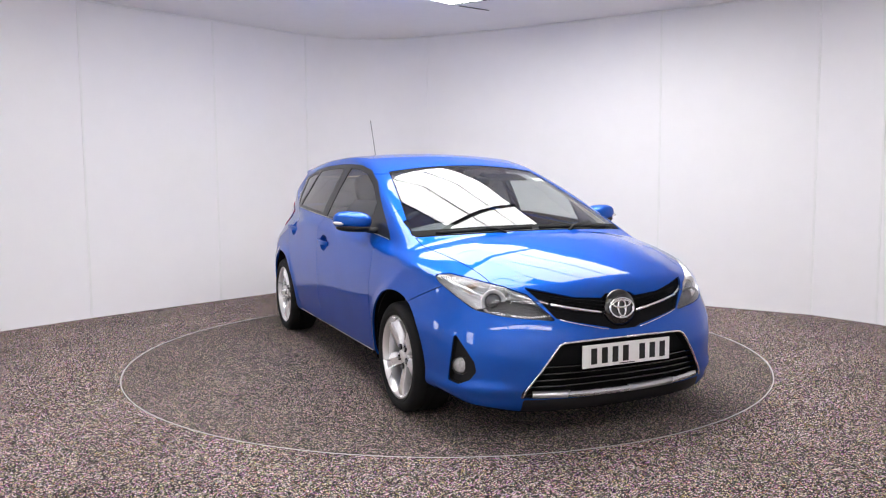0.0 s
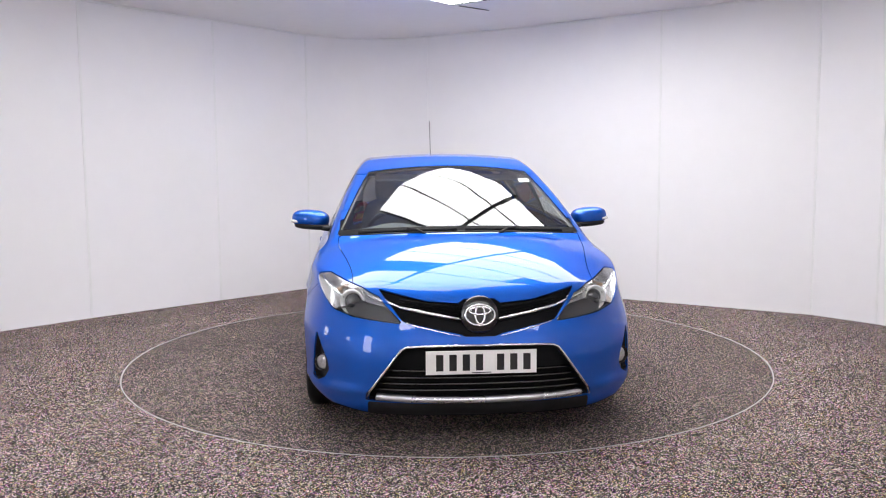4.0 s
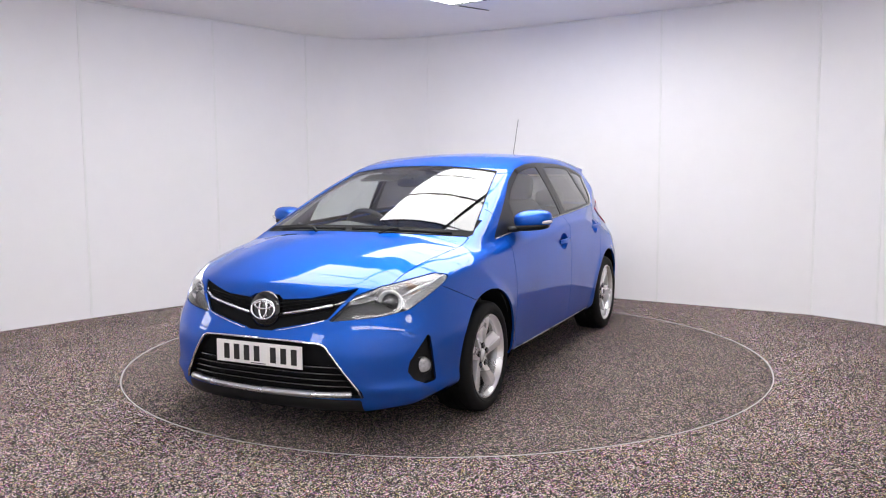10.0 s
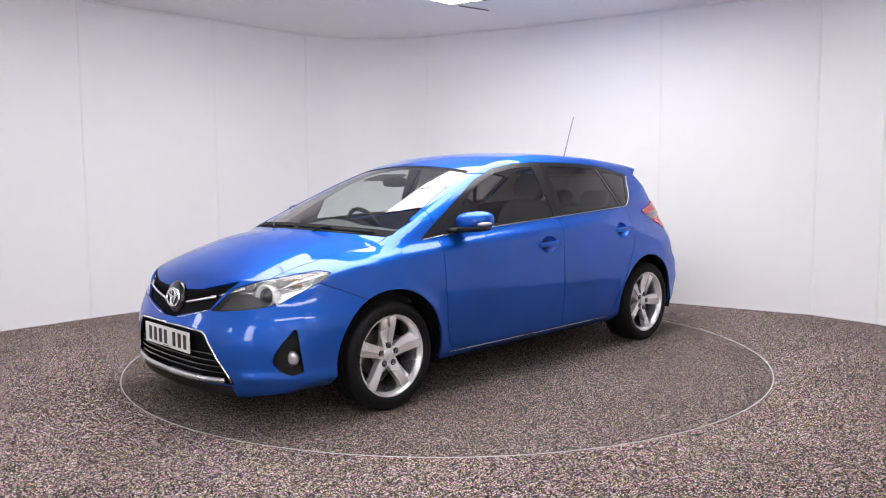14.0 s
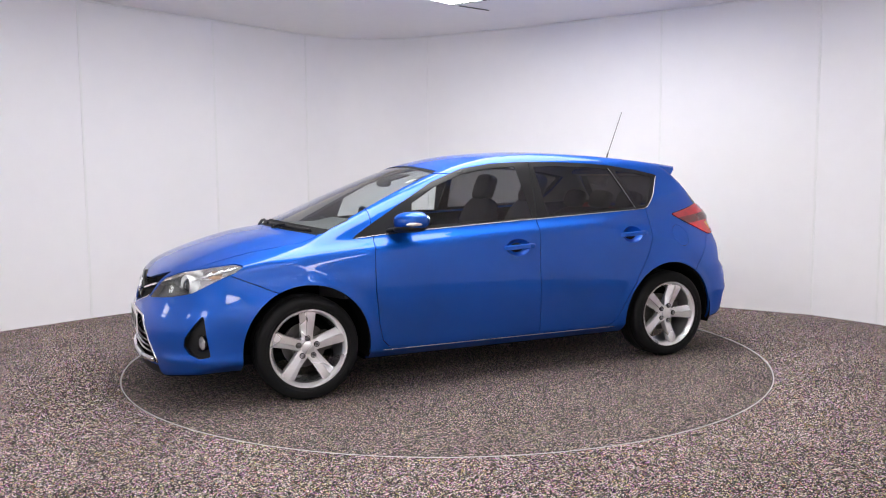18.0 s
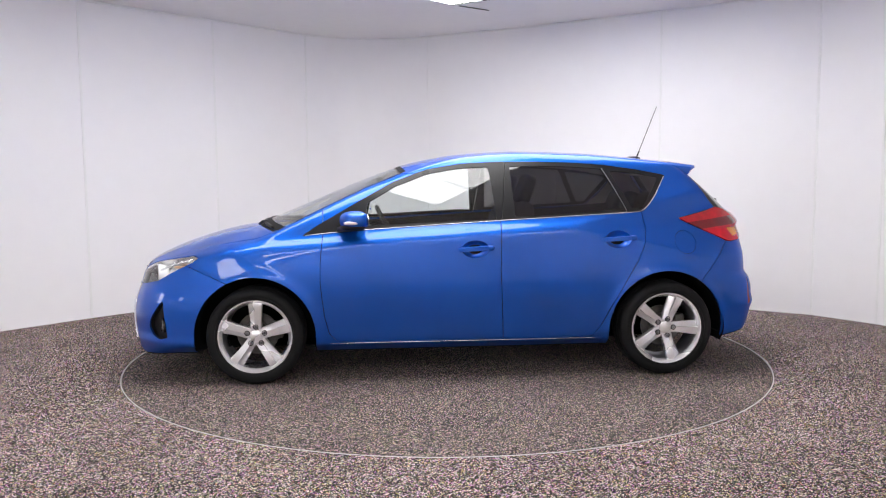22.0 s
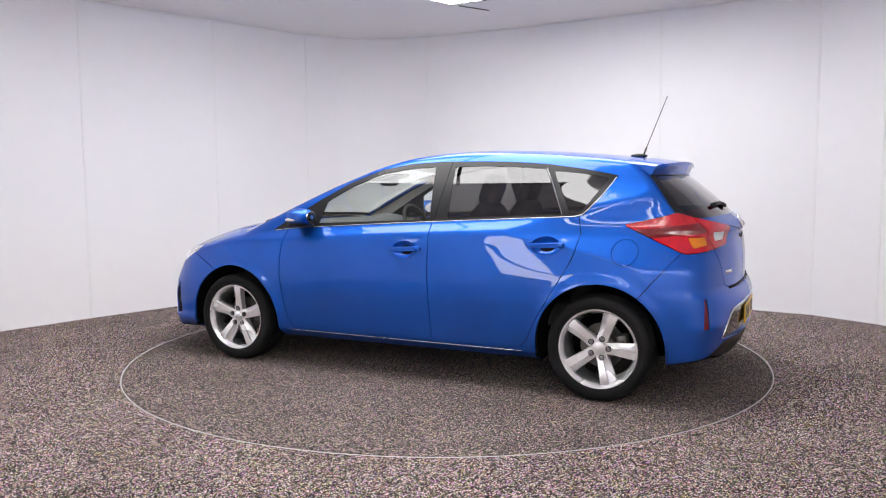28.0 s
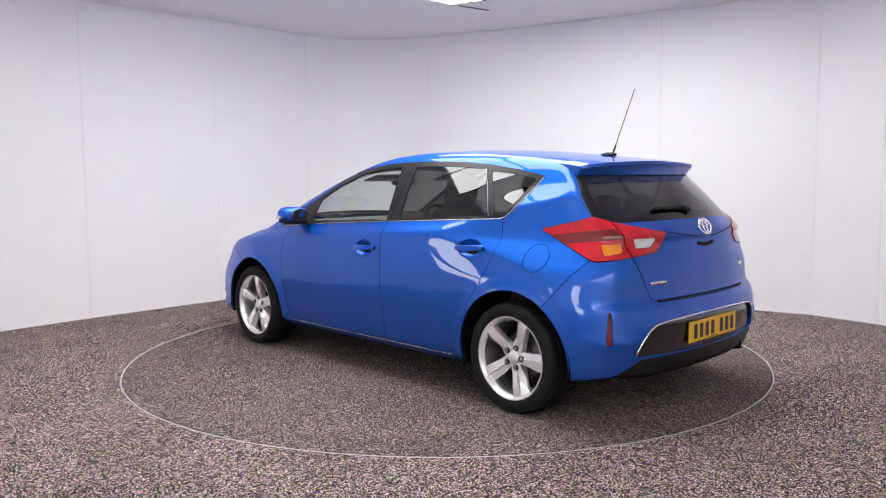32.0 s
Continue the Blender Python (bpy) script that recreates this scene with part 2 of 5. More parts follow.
def build_lights():
    lit = glow("lit_diffuser", (0.98, 0.964, 0.968), PANEL_POWER)
    strips, wide = 7, 0.473
    # the middle strip is lit only beyond the rail
    spans = [(0.0, 2.6)] * 3 + [(1.10, 2.1)] + [(-0.12, 2.6)] * 3
    made = {}
    for j, (start, end) in enumerate(spans):
        here = Matrix.Translation(APEX + ACROSS * wide * j + Vector((0, 0, HIGH)))
        if (start, end) in made:
            copy_thing(made[start, end], here)
            continue
        lamp = made[start, end] = tagged(new("ceiling_light"), "long white lit ceiling panel with dark edges", "ceiling light", "lit ceiling panels")
        lamp.matrix_basis = here
        o, a, b = ALONG * start, ALONG * end, ACROSS * wide
        g = ACROSS * 0.010
        for name, pts, z0, z1, mat, label in (("diffuser", (o + g, a + g, a + b - g, o + b - g), -0.030, -0.004, lit, "glowing white diffuser"),
                                              ("joint", (o, a, a + g * 0.9, o + g * 0.9), -0.036, -0.004, DARK, "thin dark joint"),
                                              ("joint", (o + b - g * 0.9, a + b - g * 0.9, a + b, o + b), -0.036, -0.004, DARK, "thin dark joint")):
            bm = bmesh.new()
            vs = [bm.verts.new(p + Vector((0, 0, z))) for z in (z0, z1) for p in pts]
            for q in ((0, 1, 2, 3), (4, 5, 6, 7), (0, 1, 5, 4), (1, 2, 6, 5), (2, 3, 7, 6), (3, 0, 4, 7)):
                bm.faces.new([vs[i] for i in q])
            part(name, bm, mat, lamp, label, smooth=False)
    bm = bmesh.new()
    p = APEX + ALONG * 1.10
    sweep(bm, [p + Vector((0, 0, HIGH - 0.07)), p + ACROSS * wide * strips + Vector((0, 0, HIGH - 0.07))], [(-0.015, -0.02), (0.015, -0.02), (0.015, 0.02), (-0.015, 0.02)])
    tagged(part("ceiling_rail", bm, DARK, smooth=False), "dark metal rail below the lit ceiling", "rail")
    bm = bmesh.new()
    sweep(bm, [(0.14, 1.89, HIGH - 0.006), (0.43, 2.11, HIGH - 0.006)], [(-0.005, -0.001), (0.005, -0.001), (0.005, 0.005), (-0.005, 0.005)])
    tagged(part("ceiling_slot", bm, DARK, smooth=False), "short thin dark slot in the ceiling", "vent")
    # unseen slim fill lights, added in the ceiling above and behind the camera
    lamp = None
    soft = glow("fill_diffuser", (0.98, 0.964, 0.968), 13.0)
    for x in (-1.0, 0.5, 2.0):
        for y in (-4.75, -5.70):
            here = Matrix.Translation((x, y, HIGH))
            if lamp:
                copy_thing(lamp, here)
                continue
            lamp = tagged(new("ceiling_light"), "slim white fill light added out of view, in a thin frame", "ceiling light", "ceiling battens")
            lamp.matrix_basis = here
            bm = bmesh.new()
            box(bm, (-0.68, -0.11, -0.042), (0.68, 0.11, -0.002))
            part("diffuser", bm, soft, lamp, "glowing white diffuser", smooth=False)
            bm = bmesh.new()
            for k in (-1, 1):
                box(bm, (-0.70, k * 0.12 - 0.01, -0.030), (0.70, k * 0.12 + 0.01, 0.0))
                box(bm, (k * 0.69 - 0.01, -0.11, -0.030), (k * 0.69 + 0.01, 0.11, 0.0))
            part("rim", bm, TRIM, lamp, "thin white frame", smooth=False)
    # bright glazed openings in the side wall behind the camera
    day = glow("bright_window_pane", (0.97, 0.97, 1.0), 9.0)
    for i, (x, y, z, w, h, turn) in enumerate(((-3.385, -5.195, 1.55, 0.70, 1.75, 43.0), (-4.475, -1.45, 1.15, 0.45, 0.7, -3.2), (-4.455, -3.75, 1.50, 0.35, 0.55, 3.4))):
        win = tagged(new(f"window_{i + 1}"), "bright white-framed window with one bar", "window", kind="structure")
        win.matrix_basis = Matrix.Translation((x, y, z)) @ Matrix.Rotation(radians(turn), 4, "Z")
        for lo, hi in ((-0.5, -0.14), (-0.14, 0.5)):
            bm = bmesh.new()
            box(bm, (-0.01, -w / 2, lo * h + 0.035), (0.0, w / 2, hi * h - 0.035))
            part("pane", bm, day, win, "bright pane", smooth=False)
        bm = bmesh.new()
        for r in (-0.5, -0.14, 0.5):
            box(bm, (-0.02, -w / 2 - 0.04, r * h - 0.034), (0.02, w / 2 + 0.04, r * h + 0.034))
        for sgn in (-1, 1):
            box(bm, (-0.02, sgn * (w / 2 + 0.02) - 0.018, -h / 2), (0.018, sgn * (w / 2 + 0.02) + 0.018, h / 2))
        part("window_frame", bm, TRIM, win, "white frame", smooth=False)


build_room()
build_lights()

# ---- the turntable ----
bm = bmesh.new()
lathe(bm, [(RING - 0.008, -0.05), (RING - 0.008, -0.002), (RING - 0.009, 0.0)], Matrix(), 160)
TABLE = tagged(part("turntable", bm, CARPET_DISC, smooth=False), "round turntable covered in grey-brown speckled carpet", "turntable")
bm = bmesh.new()
lathe(bm, [(RING - 0.0065, -0.01), (RING - 0.0055, 0.001), (RING - 0.003, 0.002), (RING + 0.001, 0.002), (RING + 0.002, 0.001), (RING + 0.003, -0.01)], Matrix(), 200)
for f in [f for f in bm.faces if len(f.verts) > 4]:
    bm.faces.remove(f)
part("edge_ring", bm, STEEL, TABLE, "thin pale metal edge ring")


# ---- the car: its skin is one smooth closed form, cut into panels ----
def curve(*pts, soft=0.0):
    """A smooth monotone curve through (x, y) pairs, for arrays; soft evens out its bends over that length."""
    xs, ys = np.array(pts, float).T
    if xs[0] > xs[-1]:
        xs, ys = xs[::-1], ys[::-1]
    h, d = np.diff(xs), np.diff(ys) / np.diff(xs)
    m = np.concatenate([[d[0]], np.where(d[:-1] * d[1:] > 0, 2 * d[:-1] * d[1:] / np.where(np.abs(d[:-1] + d[1:]) < 1e-12, 1, d[:-1] + d[1:]), 0), [d[-1]]])

    def at(x):
        x = np.asarray(x, float)
        i = np.clip(np.searchsorted(xs, x) - 1, 0, len(h) - 1)
        t = (x - xs[i]) / h[i]
        tc = np.clip(t, 0, 1)
        v = (2 * tc**3 - 3 * tc**2 + 1) * ys[i] + (tc**3 - 2 * tc**2 + tc) * h[i] * m[i] + (3 * tc**2 - 2 * tc**3) * ys[i + 1] + (tc**3 - tc**2) * h[i] * m[i + 1]
        return v + (t - tc) * h[i] * np.where(t > 1, m[i + 1], m[i])

    if not soft:
        return at
    d = soft / 40
    grid = np.arange(xs[0] - 8 * soft - 0.5, xs[-1] + 8 * soft + 0.5, d)
    bell = np.exp(-0.5 * (np.arange(-160, 161) / 40) ** 2)
    even = np.convolve(at(grid), bell / bell.sum(), "valid")
    return lambda x: np.interp(x, grid[160:-160], even)


def smax(a, b, k):
    h = np.maximum(k - np.abs(a - b), 0) / k
    return np.maximum(a, b) + h * h * k * 0.25


def step(x, a, b):
    t = np.clip((x - a) / (b - a), 0, 1)
    return t * t * (3 - 2 * t)


HUB_X, HUB_Z, ARCH = 1.30, 0.302, 0.372
belt = curve((-2.0, 1.092), (-1.15, 1.048), (-0.24, 1.003), (0.635, 0.952), (1.0, 0.922), (1.6, 0.880), (2.2, 0.83), soft=0.12)
flank = curve((0.10, 0.62), (0.18, 0.735), (0.215, 0.792), (0.25, 0.834), (0.35, 0.853), (0.48, 0.869), (0.56, 0.876), (0.62, 0.8765), (0.70, 0.8745), (0.80, 0.8705), (0.90, 0.8640), (0.93, 0.856), (0.950, 0.842), (0.968, 0.824), (0.985, 0.812), (1.00, 0.803), (1.10, 0.757), (1.28, 0.662), (1.37, 0.607), (1.5, 0.50), soft=0.010)
taper_high = curve((-2.1, 0.80), (-1.37, 0.892), (-1.15, 0.935), (-0.7, 0.985), (-0.24, 1.0), (0.4, 0.99), (1.0, 0.965), (1.63, 0.925), (2.1, 0.86), soft=0.1)
taper_mid = curve((-2.1, 0.88), (-1.475, 0.938), (-1.15, 0.955), (-0.7, 0.985), (-0.24, 1.0), (0.4, 0.99), (1.0, 0.967), (1.63, 0.93), (2.1, 0.87), soft=0.1)
taper_low = curve((-2.1, 0.955), (-1.6, 0.972), (-1.2, 0.992), (0, 1), (1.3, 1.0), (1.7, 0.994), (2.2, 0.96), soft=0.1)
hood_line = curve((2.4, 0.42), (2.14, 0.69), (2.08, 0.745), (1.97, 0.799), (1.866, 0.843), (1.656, 0.909), (1.489, 0.948), (1.3, 0.966), (0.8, 0.968), soft=0.055)
hood_crown = curve((0.9, 0.35), (1.3, 0.75), (1.7, 1.0), (2.2, 1.0), soft=0.08)
cabin_line = curve((1.8, 0.762), (1.36, 0.968), (1.1, 1.080), (0.8, 1.203), (0.6, 1.282), (0.40, 1.353), (0.34, 1.370), (0.2, 1.400), (0.0, 1.432), (-0.4, 1.455), (-0.8, 1.444), (-1.2, 1.413), (-1.5, 1.378), (-1.8, 1.335), soft=0.045)
nose = curve((0.10, 2.06), (0.15, 2.138), (0.20, 2.170), (0.30, 2.185), (0.42, 2.190), (0.50, 2.178), (0.56, 2.158), (0.63, 2.132), (0.70, 2.112), (0.80, 2.06), (1.0, 1.9), soft=0.02)
nose_plan = curve((0, 0), (0.26, 0.012), (0.37, 0.030), (0.52, 0.076), (0.62, 0.130), (0.717, 0.212), (0.79, 0.305), (0.85, 0.45), (0.90, 0.72), soft=0.03)
tail = curve((0.10, -1.85), (0.20, -1.94), (0.30, -2.005), (0.42, -2.030), (0.52, -2.036), (0.60, -2.020), (0.66, -1.985), (0.75, -1.985), (0.86, -1.978), (0.945, -1.966), (0.965, -1.978), (1.00, -1.955), (1.03, -1.920), (1.15, -1.790), (1.28, -1.625), (1.36, -1.52), (1.5, -1.35), soft=0.007)
tail_plan = curve((0, 0), (0.26, 0.010), (0.54, 0.055), (0.63, 0.080), (0.77, 0.150), (0.83, 0.245), (0.87, 0.42), (0.95, 0.85), soft=0.03)
tail_wide = curve((0.2, 1.0), (0.60, 1.0), (0.75, 1.03), (0.86, 1.12), (1.0, 1.23), (1.1, 1.23), (1.28, 1.16), (1.4, 1.14), soft=0.02)
keel = curve((-2.1, 0.26), (-1.75, 0.23), (-1.0, 0.185), (1.0, 0.175), (1.6, 0.165), (2.2, 0.145))


def ground_line(x, y):
    return keel(x) + step(y, 0.50, 0.72) * (0.022 * step(x, 1.4, 1.7) + 0.027 * step(-x, 1.6, 1.9))


def skin(p):
    """Less than zero inside the body; p is an array of points, y not negative."""
    x, y, z = p[..., 0], p[..., 1], p[..., 2]
    zz = z - (belt(x) - 1.0) * step(z, 0.62, 0.92)
    mid, high = step(z, 0.66, 0.94), step(zz, 0.98, 1.20)
    w = flank(zz) * ((taper_low(x) * (1 - mid) + taper_mid(x) * mid) * (1 - high) + taper_high(x) * high)
    for hx in (HUB_X, -HUB_X):
        r = np.hypot(x - hx, z - HUB_Z)
        w = w + 0.014 * np.exp(-(((r - ARCH) / 0.042) ** 2))
    # the bumpers' lower edges stand out in a ridge towards the wheels
    ridge = 0.014 * np.exp(-(((z - 0.268) / 0.030) ** 2)) * step(y, 0.50, 0.66) * step(x, 1.45, 1.75)
    kick = 0.016 * np.exp(-(((z - 0.450) / 0.040) ** 2)) * step(y, 0.58, 0.74) * step(-x, 1.66, 1.86)
    side = y - w - ridge - kick
    y2 = y * y
    hood = hood_line(x) - (0.125 * y2 + 0.11 * y2 * y2) * hood_crown(x) - 0.009 * step(y, 0.43, 0.60) * step(x, 1.2, 1.5)
    roof = cabin_line(x + 0.36 * y2 * step(x, -0.4, 0.6)) - (0.090 - 0.045 * step(x, 0.25, 0.65)) * y2
    top = z - smax(hood, roof, 0.014)
    front = (x - nose(z) - ridge + nose_plan(y * (1 + 0.05 * step(z, 0.5, 0.75)))) * 0.9
    rear = tail(z) + tail_plan(y * tail_wide(z)) - x - kick
    g = smax(side, front, 0.045)
    g = smax(g, rear, 0.045)
    g = smax(g, top * 0.9, 0.042)
    return smax(g, ground_line(x, y) - z, 0.022)


def cast(origin, way):
    """Where rays from inside meet the skin."""
    a, b = np.zeros(len(origin)), np.full(len(origin), 2.6)
    for _ in range(26):
        c = (a + b) / 2
        inside = skin(origin + way * c[:, None]) < 0
        a, b = np.where(inside, c, a), np.where(inside, b, c)
    return origin + way * ((a + b) / 2)[:, None]


def slope(p):
    e = 0.003
    g = np.empty_like(p)
    for i in range(3):
        d = np.zeros(3)
        d[i] = e
        lo = p - d
        hi = p + d
        lo[:, 1], hi[:, 1] = np.abs(lo[:, 1]), np.abs(hi[:, 1])
        g[:, i] = skin(hi) - skin(lo)
    g[np.abs(p[:, 1]) < 1e-7, 1] = 0
    return g / np.linalg.norm(g, axis=1)[:, None]


def half_skin():
    """The left half of the body as triangles: points, normals, corners."""
    turns = 270
    th = np.linspace(0, np.pi, turns)
    spine, back, fore = 0.60, -1.42, 1.66
    rows_o, rows_d = [], []
    for al in np.linspace(0, np.pi / 2, 120)[:-1]:
        for_row = np.stack([np.full(turns, -np.cos(al)), np.sin(al) * np.sin(th), -np.sin(al) * np.cos(th)], 1)
        rows_o.append(np.tile([back, 0, spine], (turns, 1)))
        rows_d.append(for_row)
    for x in np.linspace(back, fore, 262):
        rows_o.append(np.tile([x, 0, spine], (turns, 1)))
        rows_d.append(np.stack([np.zeros(turns), np.sin(th), -np.cos(th)], 1))
    for al in np.linspace(np.pi / 2, 0, 120)[1:]:
        rows_o.append(np.tile([fore, 0, spine], (turns, 1)))
        rows_d.append(np.stack([np.full(turns, np.cos(al)), np.sin(al) * np.sin(th), -np.sin(al) * np.cos(th)], 1))
    o, d = np.concatenate(rows_o).astype(float), np.concatenate(rows_d)
    v = cast(o, d)
    v[np.abs(v[:, 1]) < 1e-5, 1] = 0
    n = len(rows_o)
    i, j = np.meshgrid(np.arange(n - 1), np.arange(turns - 1), indexing="ij")
    q = (i * turns + j).ravel()
    f = np.concatenate([np.stack([q, q + turns, q + turns + 1], 1), np.stack([q, q + turns + 1, q + 1], 1)])
    v2, back_to = np.unique(v.round(6), axis=0, return_inverse=True)
    f = back_to.reshape(-1)[f]
    f = f[(f[:, 0] != f[:, 1]) & (f[:, 1] != f[:, 2]) & (f[:, 0] != f[:, 2])]
    nn = slope(v2)
    face = np.cross(v2[f[:, 1]] - v2[f[:, 0]], v2[f[:, 2]] - v2[f[:, 0]])
    flip = (face * nn[f].sum(1)).sum(1) < 0
    f[flip] = f[flip][:, ::-1]
    return v2, nn, f


def split(mesh, value):
    """Cuts triangles along value = 0: the part below zero, and the rest."""
    v, n, f = mesh
    if not len(f):
        return mesh, mesh
    s = value(v, n)
    s = np.where(np.abs(s) < 1e-7, 1e-7, s)
    neg = s[f] < 0
    count = neg.sum(1)
    ins, outs = [f[count == 3]], [f[count == 0]]
    cross = (count == 1) | (count == 2)
    if cross.any():
        t, odd = f[cross], np.where(count[cross] == 1, 1, 0)
        lone = np.argmax(neg[cross] == odd[:, None].astype(bool), axis=1)
        k = np.arange(len(t))
        a, b, c = t[k, lone], t[k, (lone + 1) % 3], t[k, (lone + 2) % 3]
        keys = np.concatenate([np.sort(np.stack([a, b], 1), 1), np.sort(np.stack([a, c], 1), 1)])
        uniq, inv = np.unique(keys, axis=0, return_inverse=True)
        inv = inv.reshape(-1)
        w = (s[uniq[:, 0]] / (s[uniq[:, 0]] - s[uniq[:, 1]]))[:, None]
        nv = v[uniq[:, 0]] * (1 - w) + v[uniq[:, 1]] * w
        nn = n[uniq[:, 0]] * (1 - w) + n[uniq[:, 1]] * w
        nn /= np.linalg.norm(nn, axis=1)[:, None]
        ab, ac = inv[: len(t)] + len(v), inv[len(t):] + len(v)
        v, n = np.concatenate([v, nv]), np.concatenate([n, nn])
        tip = np.stack([a, ab, ac], 1)
        rest = np.concatenate([np.stack([ab, b, c], 1), np.stack([ab, c, ac], 1)])
        o = odd.astype(bool)
        oo = np.concatenate([o, o])
        ins += [tip[o], rest[~oo]]
        outs += [tip[~o], rest[oo]]
    return tidy((v, n, np.concatenate(ins))), tidy((v, n, np.concatenate(outs)))


def tidy(mesh):
    v, n, f = mesh
    used, inv = np.unique(f, return_inverse=True)
    return v[used], n[used], inv.reshape(f.shape)


def mirrored(mesh):
    v, n, f = mesh
    return v * [1, -1, 1], n * [1, -1, 1], f[:, ::-1]


def both(mesh):
    """A panel that crosses the middle: the half and its mirror, welded."""
    v, n, f = mesh
    mid = v[:, 1] < 1e-6
    idx = np.where(mid, np.arange(len(v)), np.cumsum(~mid) - 1 + len(v))
    return np.concatenate([v, v[~mid] * [1, -1, 1]]), np.concatenate([n, n[~mid] * [1, -1, 1]]), np.concatenate([f, idx[f][:, ::-1]])


def pushed(mesh, depth):
    v, n, f = mesh
    return v - n * depth, n, f


def panel(name, mesh, material, parent, label="", lip=0.0, push=0.0):
    """Links a cut piece of the skin as an object; lip turns its edges inwards."""
    v, n, f = pushed(mesh, push) if push else mesh
    if lip:
        e = np.concatenate([f[:, [0, 1]], f[:, [1, 2]], f[:, [2, 0]]])
        key = np.sort(e, 1)
        _, first, cnt = np.unique(key, axis=0, return_index=True, return_counts=True)
        rim = e[first[cnt == 1]]
        rim = rim[~((v[rim[:, 0], 1] == 0) & (v[rim[:, 1], 1] == 0))]
        ids, inv = np.unique(rim, return_inverse=True)
        inv = inv.reshape(rim.shape)
        base = len(v)
        a, b = rim[:, 0], rim[:, 1]
        # edge points again, so that the turned lip shades apart from the face
        v = np.concatenate([v, v[ids], v[ids] - n[ids] * lip])
        n = np.concatenate([n, n[ids], n[ids]])
        up, dn = inv + base, inv + base + len(ids)
        f = np.concatenate([f, np.stack([up[:, 1], up[:, 0], dn[:, 0]], 1), np.stack([up[:, 1], dn[:, 0], dn[:, 1]], 1)])
    me = bpy.data.meshes.new(name)
    me.from_pydata(v.tolist(), [], f.tolist())
    me.materials.append(material)
    me.shade_smooth()
    if not lip:
        me.normals_split_custom_set_from_vertices([tuple(k) for k in n])
    ob = new(name, me)
    ob.parent = parent
    if label:
        tagged(ob, label)
    return ob


def polygon(*pts, r=0.0):
    """Signed distance to a polygon, below zero inside, its corners rounded by r."""
    p = np.array(pts, float)

    def at(x, y):
        q = np.stack([x, y], -1)
        d = np.full(len(x), 1e9)
        inside = np.zeros(len(x), bool)
        for a, b in zip(p, np.roll(p, -1, 0)):
            e, w = b - a, q - a
            h = np.clip((w @ e) / (e @ e), 0, 1)
            d = np.minimum(d, np.linalg.norm(w - h[:, None] * e, axis=1))
            crossing = (a[1] > q[:, 1]) != (b[1] > q[:, 1])
            with np.errstate(divide="ignore", invalid="ignore"):
                inside ^= crossing & (q[:, 0] < e[0] * (q[:, 1] - a[1]) / e[1] + a[0])
        return np.where(inside, -d, d) - r

    return at


def band(pts, half):
    """Below zero within half of a polyline in a plane."""
    p = np.array(pts, float)

    def at(x, y):
        q = np.stack([x, y], -1)
        d = np.full(len(x), 1e9)
        for a, b in zip(p[:-1], p[1:]):
            e, w = b - a, q - a
            h = np.clip((w @ e) / (e @ e), 0, 1)
            d = np.minimum(d, np.linalg.norm(w - h[:, None] * e, axis=1))
        return d - half

    return at


def side_view(shape, y0=0.45):
    return lambda v, n: np.maximum(shape(v[:, 0], v[:, 2]), y0 - v[:, 1])


def front_view(shape, x0=1.7):
    return lambda v, n: np.maximum(shape(v[:, 1], v[:, 2]), x0 - v[:, 0])


def rear_view(shape, x0=-1.4):
    return lambda v, n: np.maximum(shape(v[:, 1], v[:, 2]), v[:, 0] - x0)


def fore_corner(shape):
    return lambda v, n: np.maximum(shape((v[:, 1] - v[:, 0]) * 0.7071, v[:, 2]), 1.2 - v[:, 0])


def rear_corner(shape):
    return lambda v, n: np.maximum(shape((v[:, 1] + v[:, 0]) * 0.7071, v[:, 2]), v[:, 0] + 1.2)


def grown(value, d):
    return lambda v, n: value(v, n) - d


def cut(mesh, value, gap=0.0022):
    """A piece and the rest, with a gap between them."""
    piece, rest = split(mesh, grown(value, -gap))
    _, rest = split(rest, grown(value, gap))
    return piece, rest


CAR = tagged(new("car"), "bright metallic blue five-door hatchback car on a turntable", "car")

# window openings and their panes, in side view
OPENING = polygon((1.0, 0.921), (0.90, 0.985), (0.655, 1.125), (0.435, 1.246), (0.217, 1.326), (0.0, 1.360), (-0.216, 1.370), (-0.5, 1.370), (-0.72, 1.363), (-0.935, 1.347),
                  (-1.151, 1.317), (-1.35, 1.279), (-1.262, 1.15), (-1.18, 1.06), (-1.15, 1.048), (-0.24, 1.003), (0.635, 0.952), r=0.004)
PANE_FRONT = polygon((0.62, 0.985), (0.59, 1.115), (0.42, 1.212), (0.21, 1.292), (0.0, 1.326), (-0.17, 1.335), (-0.205, 1.015), (-0.1, 1.018), r=0.008)
PANE_REAR = polygon((-0.34, 1.034), (-0.325, 1.335), (-0.5, 1.338), (-0.72, 1.332), (-0.915, 1.317), (-1.045, 1.069), r=0.008)
PANE_QUARTER = polygon((-1.102, 1.078), (-0.985, 1.303), (-1.15, 1.288), (-1.29, 1.262), (-1.16, 1.078), r=0.008)
BELT_LINE = ((0.985, 0.921), (0.82, 0.937), (0.635, 0.952), (0.2, 0.979), (-0.24, 1.003), (-0.7, 1.026), (-1.14, 1.047), (-1.175, 1.058), (-1.21, 1.092), (-1.262, 1.15), (-1.305, 1.212), (-1.343, 1.272))
